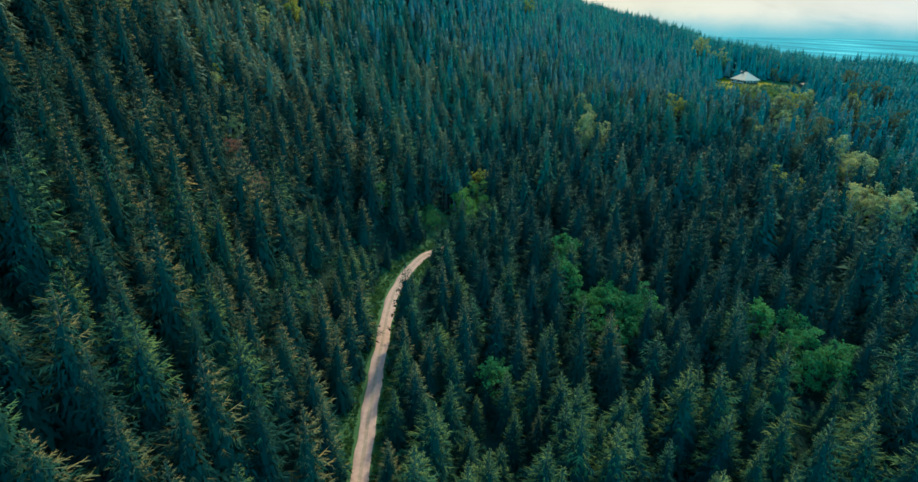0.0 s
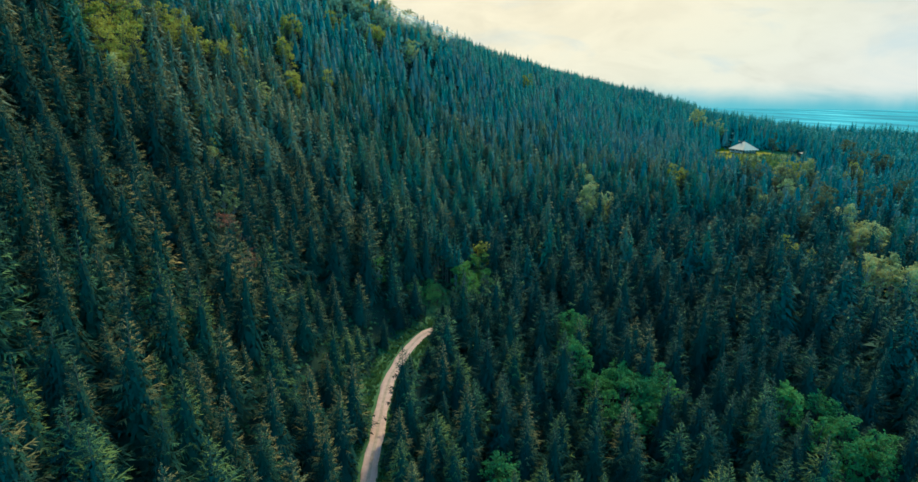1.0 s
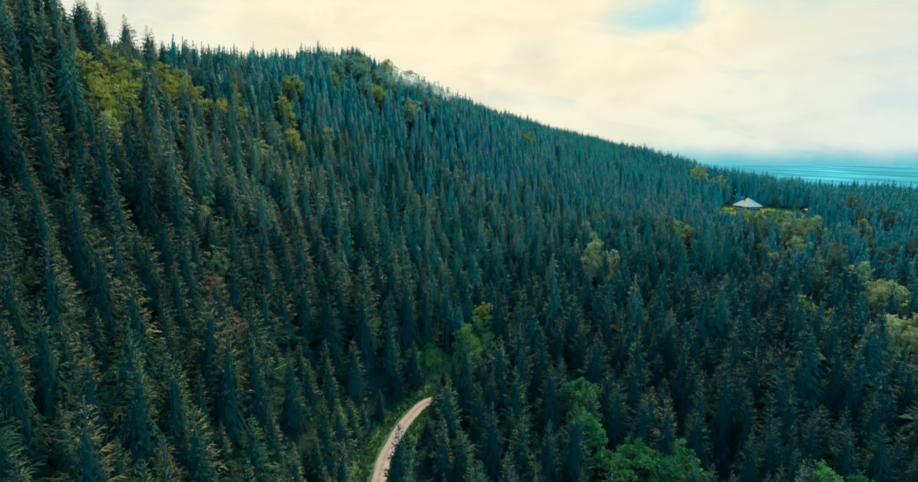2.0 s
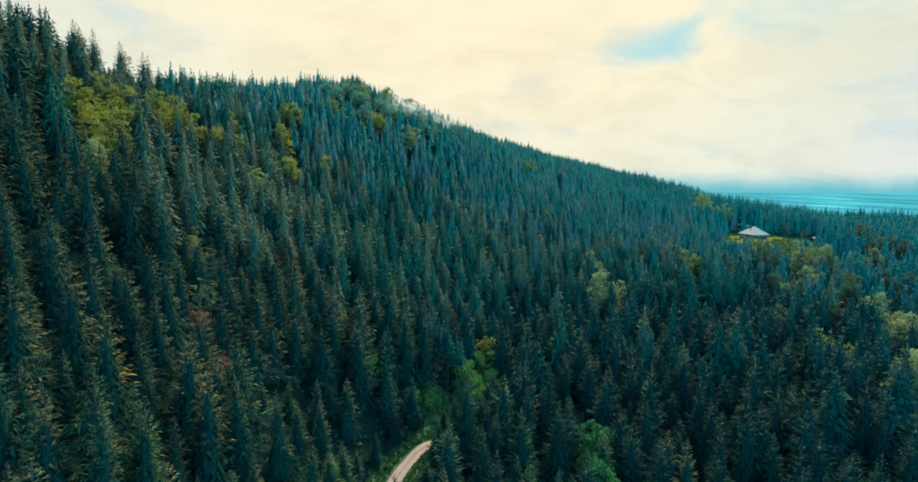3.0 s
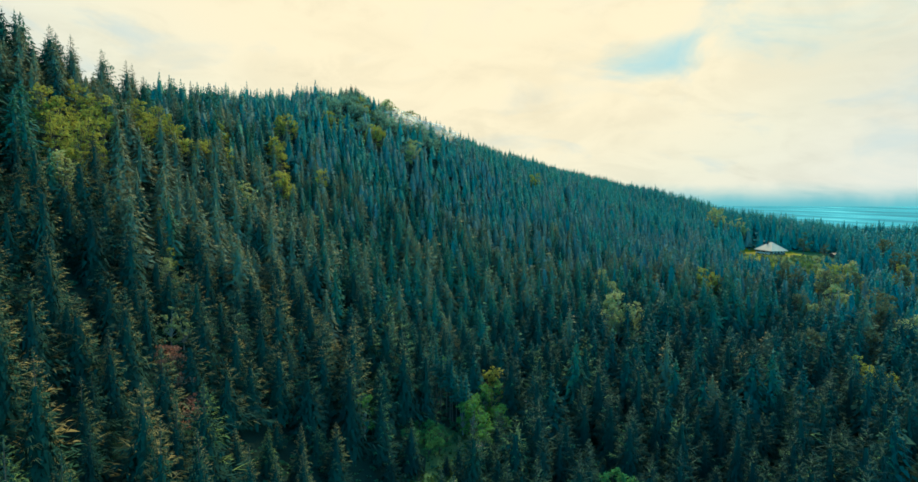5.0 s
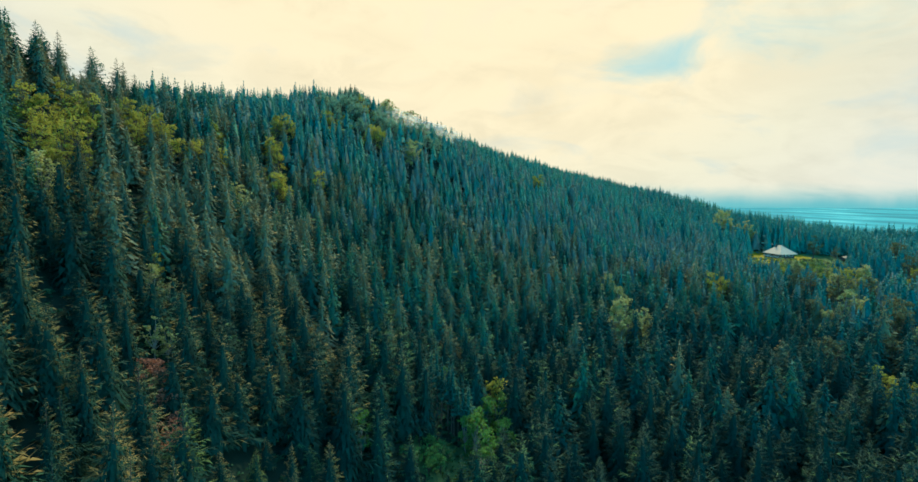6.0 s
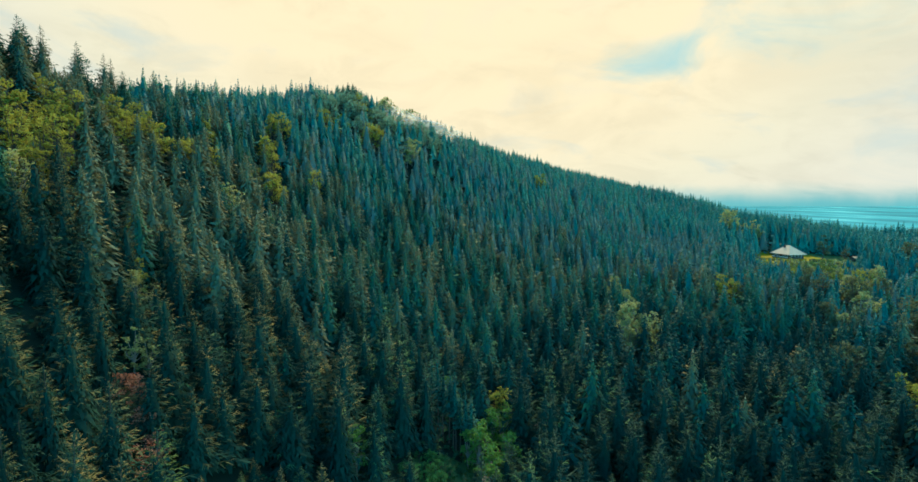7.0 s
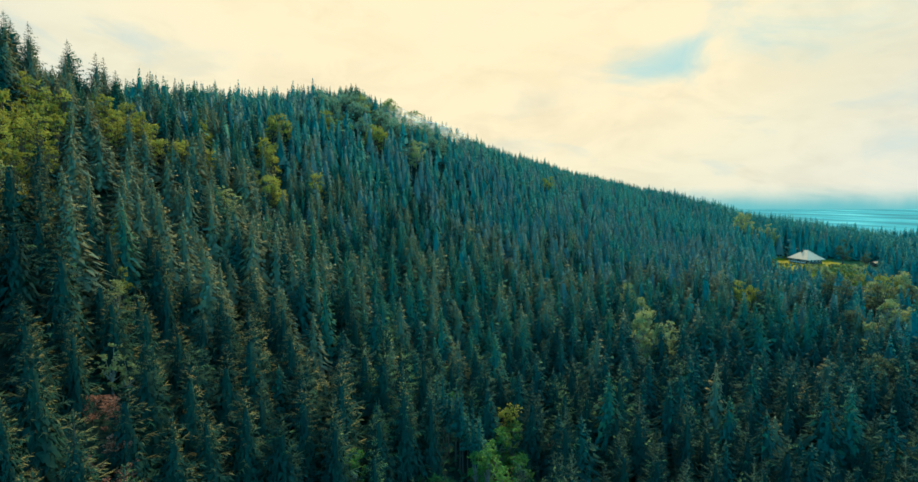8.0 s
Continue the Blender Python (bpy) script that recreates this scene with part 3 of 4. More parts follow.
# broadleaf patches by the look of their leaves: x, y, radius, how many trees
YELLOW_PATCHES = (
    (9, 263, 2, 2), (-161, 260, 7, 3), (-164, 271, 5, 2), (-168, 285, 5, 3), (-155, 273, 5, 2), (-157, 283, 7, 3), (-148, 258, 5, 3), (-148, 246, 5, 3), (-141, 241, 4, 2), (-156, 305, 6, 4), (-155, 312, 5, 3),
    (-157, 324, 5, 4), (-152, 330, 5, 4), (-141, 320, 5, 3), (-136, 326, 4, 3), (-155, 395, 4, 3), (-143, 368, 4, 3), (-134, 346, 4, 3), (-155, 253, 5, 3), (-122, 398, 10, 6))
YELLOW_UPPER = (
    (-111, 366, 8, 4), (-129, 436, 9, 5), (-74, 478, 6, 4), (-88, 520, 5, 3), (-108, 470, 4, 3), (-101, 464, 4, 3), (-73, 479, 4, 3), (-67, 477, 3, 2), (-133, 442, 5, 4), (-108, 364, 5, 4), (-92, 393, 3, 2), (55, 531, 5, 3), (-101, 233, 3, 1), (-117, 252, 4, 2), (146, 384, 8, 7), (241, 411, 6, 4), (287, 415, 7, 5),
    (165, 269, 8, 7))
PALE_PATCHES = (
    (-136, 231, 4, 2), (-110, 318, 4, 2), (-46, 473, 6, 4), (-72, 548, 9, 8), (-56, 568, 8, 6), (77, 372, 4, 3), (79, 350, 5, 4), (76, 326, 11, 13), (265, 474, 7, 5), (215, 370, 6, 5), (220, 300, 12, 11),
    (195, 262, 12, 11), (190, 245, 9, 7), (210, 243, 9, 7), (181, 341, 4, 2), (232, 464, 9, 12), (254, 462, 9, 9), (250, 409, 7, 5), (219, 394, 5, 3), (-87, 206, 3, 2),
    (-100, 229, 3, 2), (222, 320, 8, 6), (222, 553, 9, 7), (239, 543, 8, 6))
GREEN_PATCHES = (
    (38, 195, 6, 5), (45, 172, 9, 9), (50, 155, 8, 7), (63, 160, 8, 7), (100, 147, 9, 8), (105, 134, 8, 6), (-14, 228, 6, 9), (-18, 222, 5, 3), (8, 127, 2, 1), (-41, 68, 1, 1))
BIRCH_PATCHES = ((0, 238, 4, 4), (6, 247, 4, 5), (9, 257, 4, 3), (3, 219, 1.5, 2), (6, 227, 2.5, 4), (8, 237, 3, 4), (-34, 212, 2, 2), (-12, 262, 3, 2))
BROWN_PATCHES = ((-84, 194, 3, 3), (-74, 180, 3.5, 4), (-70, 175, 3, 3))
OLIVE_PATCHES = (
    (281, 490, 1, 1), (219, 385, 6, 4), (244, 396, 6, 4), (322, 479, 7, 5), (305, 446, 7, 5), (321, 440, 7, 5), (228, 359, 7, 5), (217, 339, 6, 4), (184, 357, 6, 4), (200, 397, 7, 5), (160, 300, 7, 4),
    (275, 400, 7, 5), (190, 310, 6, 4), (262, 360, 8, 5), (290, 380, 8, 5))
DARK_PATCHES = ((262, 486, 0.5, 1),)
SILVER_PATCHES = (
    (-112, 536, 6, 5), (-98, 548, 5, 4), (-118, 524, 5, 4),
    (-122, 509, 5, 4), (-109, 500, 6, 5), (-124, 467, 5, 3), (-91, 533, 7, 7), (-74, 522, 7, 6), (-60, 509, 7, 5), (-100, 533, 7, 7), (-82, 528, 7, 6), (-30, 504, 7, 5), (-64, 541, 7, 6), (-71, 507, 6, 4),
    (-51, 518, 7, 5), (-101, 519, 6, 5), (-82, 487, 5, 4), (-44, 545, 8, 6), (-24, 545, 8, 6), (-10, 575, 8, 5), (-92, 505, 7, 6), (-66, 525, 6, 5), (-40, 525, 7, 5), (-110, 515, 6, 5))
PATCHES = [(x, y, r, kind, n) for kind, rows in (("olive", OLIVE_PATCHES), ("dark", DARK_PATCHES), ("silver", SILVER_PATCHES), ("yellow", YELLOW_PATCHES + YELLOW_UPPER), ("pale", PALE_PATCHES), ("green", GREEN_PATCHES), ("birch", BIRCH_PATCHES), ("brown", BROWN_PATCHES)) for x, y, r, n in rows]


def crest(x):
    """How far the forest reaches: a little past the crest of the ridge."""
    return np.interp(x, (-330, -225, -195, -155, -105, -64, 0, 62, 154, 215, 254, 335, 480), (330, 380, 440, 530, 590, 640, 720, 775, 820, 770, 730, 660, 620))


# spruces that mark the way along the track: x, y, height
MARKERS = ((-16.0, 143.6, 28), (-5.5, 157.9, 25), (-0.9, 157.3, 23), (3.5, 142.5, 25), (11.4, 146.0, 26), (18.3, 147.7, 26), (16.9, 133.5, 24), (-6.2, 129.7, 22),
           (-13.6, 116.4, 20), (-1.4, 122.0, 22), (-8.3, 124.7, 20), (-7.6, 103.0, 18), (-1.7, 108.8, 20), (12.8, 118.2, 21), (8.0, 125.6, 14), (13.8, 107.4, 18), (2.7, 100.1, 15),
           (10.2, 96.2, 17), (-30.2, 125.4, 25), (-30.8, 113.6, 25), (-52.3, 97.8, 28), (-46.6, 100.6, 25), (-60.4, 79.4, 28), (-45.3, 67.2, 27), (-38.7, 91.0, 26), (-32.3, 98.2, 27),
           (-41.6, 113.6, 27), (-56.5, 65.2, 28), (57.9, 144.6, 28), (77.0, 154.2, 27), (40.3, 108.5, 25), (26.6, 116.1, 24), (-8.5, 191.5, 16), (-4.0, 202.0, 19), (1.5, 205.0, 17), (4.5, 211.0, 16), (8.0, 222.0, 15), (8.6, 230.0, 14), (11.5, 240.0, 14))


# tall old spruces that stand out on the crest: x, y, height
CREST_SPRUCES = ((-196, 307, 30), (-191, 306, 29), (-188, 310, 30), (-183, 304, 26), (-188, 334, 28), (-180, 319, 24), (-180, 340, 28), (-182, 348, 27), (-175, 345, 24), (-181, 358, 20),
                 (-177, 376, 26), (-178, 384, 16), (-178, 405, 23), (-179, 413, 22), (-171, 410, 22), (-174, 432, 22), (-170, 442, 23),
                 (-118, 541, 10), (-114, 546, 12), (-109, 543, 11), (-106, 549, 13), (-101, 545, 12), (-97, 541, 10), (-103, 538, 9), (-128, 520, 13), (-133, 512, 14))


def forest_places():
    rng = np.random.default_rng(7)
    step = 3.9      # on the upper slope; the lower stands are thinned below
    gx, gy = np.meshgrid(np.arange(-330, 480, step), np.arange(22, 830, step * 0.9))
    gx = gx + (np.arange(gx.shape[0]) % 2)[:, None] * step / 2
    x = (gx + rng.uniform(-0.46, 0.46, gx.shape) * step).ravel()
    y = (gy + rng.uniform(-0.46, 0.46, gx.shape) * step).ravel()
    keep = (np.abs(x + 4) < 0.84 * (y + 10) + 34) & (y < crest(x)) & (y > 30) & ~keep_off(x, y)
    for px, py, r, kind, n in PATCHES:
        # the patch itself, and a gap in front of it on the downhill side
        keep &= ~((np.hypot(x - px, y - py) < r + 1) & (rng.random(len(x)) < 0.93))
        if r > 4:
            for f in (0.97, 0.945) if kind == "silver" else (0.97, 0.945, 0.915):
                keep &= ~((np.hypot(x - px * f, y - 30 - (py - 30) * f) < r * 0.9) & (rng.random(len(x)) < 0.8))
    thin = np.sin(x * 0.13 + 2 * np.sin(y * 0.061)) * np.sin(y * 0.117 + 1.7 * np.sin(x * 0.053))
    keep &= rng.random(len(x)) > 0.05 + 0.22 * np.clip(thin, 0, 1) + 0.04 * (1 - smoothstep(y, 190, 270))
    # the broken, mixed wood below the summit
    keep &= ~((np.hypot((x + 82) / 46, (y - 506) / 46) < 1) & (rng.random(len(x)) < 0.62))
    for mx, my, mh in MARKERS + CREST_SPRUCES:
        keep &= np.hypot(x - mx, y - my) > 6.3
    x, y = x[keep], y[keep]
    # older, wider trees stand further apart on the lower slope
    order = rng.permutation(len(x))
    x, y = x[order], y[order]
    cells, keep = collections.defaultdict(list), np.ones(len(x), bool)
    for i in range(len(x)):
        need = np.interp(y[i], (200, 330, 410), (7.2, 5.4, 3.3)) + rng.uniform(-0.9, 0.8)
        c = (int(x[i] // 8), int(y[i] // 8))
        if any(math.hypot(x[i] - x[k], y[i] - y[k]) < need for p in (-1, 0, 1) for q in (-1, 0, 1) for k in cells[c[0] + p, c[1] + q]):
            keep[i] = False
        else:
            cells[c].append(i)
    x, y = x[keep], y[keep]
    h = 25.5 + 3.2 * np.sin(x * 0.045 + 2) * np.sin(y * 0.037) + 2.6 * np.sin(x * 0.17 + 3 * np.sin(y * 0.05)) * np.sin(y * 0.15 + 2 * np.sin(x * 0.07)) + rng.normal(0, 1, len(x)) * np.interp(y, (250, 420), (4.0, 3.2))
    h *= np.interp(y, (0, 250, 450, 700), (1.04, 0.97, 0.78, 0.62))
    h *= 1 - 0.28 * young_forest(x, y)
    h *= 0.62 + 0.38 * smoothstep(np.hypot(x + 106, y - 540), 12, 34)
    # low growth on the slope in front of the house
    h *= 0.42 + 0.58 * smoothstep(np.hypot((x - 238) / 56, (y - 452) / 50), 0.75, 1.25)
    h *= 1 + 0.14 * (1 - smoothstep(np.hypot((x + 160) / 24, (y - 440) / 50), 0.7, 1.2))
    young = rng.random(len(x)) < np.interp(y, (250, 420), (0.2, 0.1))
    h[young] *= rng.uniform(0.45, 0.75, young.sum())
    # only young trees close to the track on its open side
    d, _ = track_near(x, y)
    open_side = (x > -24) & (y < 200)
    h = np.where(open_side, np.minimum(h, np.maximum(6, 3.0 * (d - 2))), h)
    h = np.where(np.hypot((x + 15) / 8, (y - 180) / 18) < 1, np.minimum(h, 9), h)
    h = np.where((y > 140) & (y < 232) & (d < 13), np.minimum(h, np.maximum(6, 1.6 * (d - 1))), h)
    # a thin, low fringe on the windy crest between the old trees
    h = np.where((x < -160) & (y > 314) & (y < 400), np.minimum(h, 10), h)
    x, y, h = (np.concatenate([[m[i] for m in CREST_SPRUCES + MARKERS], q]) for i, q in enumerate((x, y, h)))
    return x, y, ground_height(x, y), np.clip(h, 6, 31)


def forest_behind():
    """The same forest goes on below and behind the start of the flight."""
    rng = np.random.default_rng(71)
    gx, gy = np.meshgrid(np.arange(-125, 120, 9.4), np.arange(-85, 90, 8.8))
    x = (gx + rng.uniform(-4, 4, gx.shape)).ravel()
    y = (gy + rng.uniform(-4, 4, gx.shape)).ravel()
    keep = ((y < 30) | (np.abs(x + 4) > 0.84 * (y + 10) + 36)) & ~keep_off(x, y)
    x, y = x[keep], y[keep]
    return x, y, ground_height(x, y), np.clip(25 + rng.normal(0, 4, len(x)), 10, 34)


def warm_stands(x, y):
    """How brown the spruces are: cone-laden stands on the left bank, where brown also stands in for golden sun, on the
    middle belt and round the house.
    """
    w = 0.47 + 0.30 * np.sin(x * 0.061 + 1.1 + 1.4 * np.sin(y * 0.031)) * np.sin(y * 0.052 + 0.4 + 1.6 * np.sin(x * 0.027))
    w = w + 0.40 * (1 - smoothstep(np.hypot((x + 72) / 72, (y - 135) / 125), 0.5, 1.2))
    w = w + 0.34 * (1 - smoothstep(np.hypot((x + 130) / 95, (y - 260) / 150), 0.6, 1.2))
    w = w + 0.26 * (1 - smoothstep(np.hypot((x - 60) / 190, (y - 430) / 75), 0.5, 1.2))
    return w + 0.25 * (1 - smoothstep(np.hypot((x - 230) / 110, (y - 400) / 110), 0.5, 1.2))


def shaded_stands(x, y):
    """Share of spruces coloured darker in place of shade: under cloud in the bottom of the valley and on the shoulder
    by the farm, along the high crest.
    """
    w = 0.14 + 0.75 * (1 - smoothstep(np.hypot((x - 110) / 155, (y - 225) / 120), 0.6, 1.2))
    w = w + 0.35 * (1 - smoothstep(np.hypot((x + 150) / 40, (y - 455) / 80), 0.6, 1.2))
    return w + (0.5 * smoothstep(x, 120, 210) + 0.2 * smoothstep(x, 250, 280)) * smoothstep(y, 250, 330)


LIT_TIPS = (0.75, 0.95, 0.95, 0.12)       # share of outer twigs coloured light as if sunlit: green, brown, fresh, dark


def build_forest():
    rng = random.Random(3)
    x, y, z, h = forest_places()
    planted = len(x)
    bx, by, bz, bh = forest_behind()
    x, y, z, h = (np.concatenate(q) for q in ((x, bx), (y, by), (z, bz), (h, bh)))
    behind = np.arange(len(x)) >= planted
    near = np.argsort(np.hypot((x + 5) / 1.15, y - 95) + np.where(y < 70, 40, 0) - 900 * (np.arange(len(x)) < len(CREST_SPRUCES)) + 900 * behind)
    single, rest = near[:300], near[300:]
    spin = np.random.default_rng(11).uniform(0, 6.283, len(x))
    # which kind grows where: 0 green, 1 brown with cones, 2 with fresh shoots, 3 darkened as if shaded
    draw = np.random.default_rng(5)
    brown = warm_stands(x, y) + draw.uniform(-0.36, 0.36, len(x))
    sort = np.where(brown > 0.62, 1, np.where(brown > 0.46, 2, 0))
    sort = np.where(draw.uniform(0, 1, len(x)) < shaded_stands(x, y), 3, sort)
    pick = sort + 4 * draw.integers(0, 6, len(x))
    # spruces that stand nearest: things of their own
    masters = []
    for k in range(10):
        top = new("spruce")
        tagged(top, ("tall dark green spruce with drooping branches and upturned tips", "tall spruce with brown cone-laden top and dark green skirts",
                     "young spruce with fresh light green shoots on dark skirts", "blackish-green spruce with long sagging branches, darkened as in valley shade")[k % 4] if k < 8 else "tall old spruce standing out on the crest, greyed with painted haze", "spruce tree", "spruces beside the track")
        v, f, s = spruce_crown(rng, 24, rng.uniform(6.2, 7.4), 27, 12, 4, 1, 400, rng.uniform(0.05, 0.12), LIT_TIPS[k % 4], 0.2, rng.uniform(0.72, 0.92))
        f, nv = crown_normals(v, f, 24, 0.62)
        m = k % 4 if k < 8 else k - 4
        part("crown", mesh_from("spruce_crown", v, f, list(NEAR_SET[2 * m:2 * m + 2]), s, True, nv), top)
        tv, tf = trunk_mesh("spruce_trunk", 23.4, 0.30, 0.03)
        part("trunk", mesh_from("spruce_trunk", tv, tf, [BARK]), top, "grey-brown bark trunk")
        masters.append(top)
    placed = set()
    for i, n in enumerate(single):
        fresh = rng.random() < (0.62 if x[n] > -18 and y[n] < 125 else 0.06)
        k = 8 + i % 2 if n < len(CREST_SPRUCES) else (2 if fresh else sort[n]) + 4 * (i % 2)
        s = h[n] / 24
        m = pose(x[n], y[n], z[n] - 0.2, rng.uniform(-2, 2), rng.uniform(-2, 2), math.degrees(spin[n])) @ Matrix.Diagonal((s * rng.uniform(0.85, 1.15), s * rng.uniform(0.85, 1.15), s, 1))
        if k not in placed:
            placed.add(k)
            masters[k].matrix_basis = m
        else:
            c = masters[k].copy()
            scene.collection.objects.link(c)
            c.matrix_basis = m
            for o in masters[k].children:
                q = o.copy()
                scene.collection.objects.link(q)
                q.parent = c
    # the rest of the forest: stands of joined trees, fuller nearer by, haze-tinted farther off
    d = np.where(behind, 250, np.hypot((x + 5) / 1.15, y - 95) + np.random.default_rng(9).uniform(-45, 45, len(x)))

    def full(k):
        return spruce_crown(rng, 24, rng.uniform(6.4, 7.6), 20, 11, 4, 1, 270, rng.uniform(0.05, 0.12), LIT_TIPS[k % 4], 0.2, rng.uniform(0.72, 0.92))

    def middle(k):
        return spruce_crown(rng, 24, rng.uniform(6.4, 7.6), 12, 6.5, 2, 1, 310, rng.uniform(0.05, 0.12), LIT_TIPS[k % 4], 0.2, rng.uniform(0.70, 0.90), 0.25, 0.94, 0.34)

    def plain(k):
        return spruce_crown(rng, 24, rng.uniform(4.8, 5.8), 6, 5, 1, 0, 88, rng.uniform(0.06, 0.14), LIT_TIPS[k % 4], 0.2, rng.uniform(0.80, 1.0), 0.35, 0.98, 0.55)
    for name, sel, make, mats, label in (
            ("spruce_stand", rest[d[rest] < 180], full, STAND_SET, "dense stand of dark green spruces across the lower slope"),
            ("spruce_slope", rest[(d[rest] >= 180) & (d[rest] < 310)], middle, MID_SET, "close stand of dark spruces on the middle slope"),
            ("spruce_hillside", rest[(d[rest] >= 310) & (d[rest] < 410)], plain, HILL_SET, "close green and brownish spruces on the upper slope, half tinted with painted haze"),
            ("spruce_forest", rest[d[rest] >= 410], plain, FAR_SET, "dense spruce forest covering the mountain up to the ridge, blue-grey with painted haze")):
        kinds = [make(k) for k in range(24)]
        tv, tf = trunk_mesh("t", 15, 0.28, 0.12, 3)
        tv, tf = np.array(tv), np.array([(a, b, c) for a, b, c, e in tf] + [(a, c, e) for a, b, c, e in tf])
        VV, FF, SS, NN, base = [], [], [], [], 0
        wid = np.random.default_rng(6).uniform(0.8, 1.25, len(x)) * np.clip(24 / h, 1, 1.45) ** 0.85
        for k, (v, f, s) in enumerate(kinds):
            idx = sel[pick[sel] == k]
            f, nv = crown_normals(v, f, 24, 0.66 if make == full else 0.86, 0.7 if make == plain else 0.35)
            nv = np.vstack([nv, tv * (1, 1, 0) + (0, 0, 0.01)])
            v = np.vstack([v, tv])
            f = np.vstack([f, tf + len(v) - len(tv)])
            s = np.concatenate([s + 2 * (k % 4), np.full(len(tf), 8)])
            c, sn, sc = np.cos(spin[idx]), np.sin(spin[idx]), h[idx] / 24
            w = sc * wid[idx]
            P = np.empty((len(idx), len(v), 3))
            P[:, :, 0] = (c * w)[:, None] * v[:, 0] - (sn * w)[:, None] * v[:, 1] + x[idx][:, None]
            P[:, :, 1] = (sn * w)[:, None] * v[:, 0] + (c * w)[:, None] * v[:, 1] + y[idx][:, None]
            P[:, :, 2] = sc[:, None] * v[:, 2] + z[idx][:, None] - 0.2
            Q = np.empty_like(P)
            Q[:, :, 0] = c[:, None] * nv[:, 0] - sn[:, None] * nv[:, 1]
            Q[:, :, 1] = sn[:, None] * nv[:, 0] + c[:, None] * nv[:, 1]
            Q[:, :, 2] = nv[:, 2]
            NN.append((Q / np.linalg.norm(Q, axis=2)[:, :, None]).reshape(-1, 3))
            VV.append(P.reshape(-1, 3))
            FF.append((f[None] + (np.arange(len(idx)) * len(v))[:, None, None]).reshape(-1, 3) + base)
            SS.append(np.tile(s, len(idx)))
            base += len(idx) * len(v)
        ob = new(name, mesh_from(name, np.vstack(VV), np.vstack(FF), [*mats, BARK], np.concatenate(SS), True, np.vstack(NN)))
        tagged(ob, label, "forest", kind="stuff")


def build_poles():
    """Tall spruces with bare stems at the back of a small glade."""
    rng = random.Random(41)
    kinds = []
    for k in range(3):
        v, f, s = spruce_crown(rng, 26, rng.uniform(3.0, 3.6), 16, 7, 3, 1, 50, 0.46, 0.2, 0.2, 0.8)
        tv, tf = trunk_mesh("pole_trunk", 25, 0.27, 0.04)
        kinds.append((mesh_from("pole_crown", v, f, [SPRUCE, SPRUCE_SHOOT], s), mesh_from("pole_trunk", tv, tf, [BARK])))
    for i in range(10):
        x, y = -17 + 16 * ((i * 0.618) % 1), 239.5 + 13 * ((i * 0.381) % 1)
        s = rng.uniform(0.85, 1.1)
        top = new("spruce")
        top.matrix_basis = pose(x, y, float(ground_height(x, y)), rng.uniform(-1.5, 1.5), rng.uniform(-1.5, 1.5), rng.uniform(0, 360)) @ Matrix.Diagonal((s, s, s, 1))
        tagged(top, "tall spruce with a long bare pale stem behind a glade", "spruce tree", "bare-stemmed spruces")
        part("crown", kinds[i % 3][0], top)
        part("trunk", kinds[i % 3][1], top, "pale bare stem")


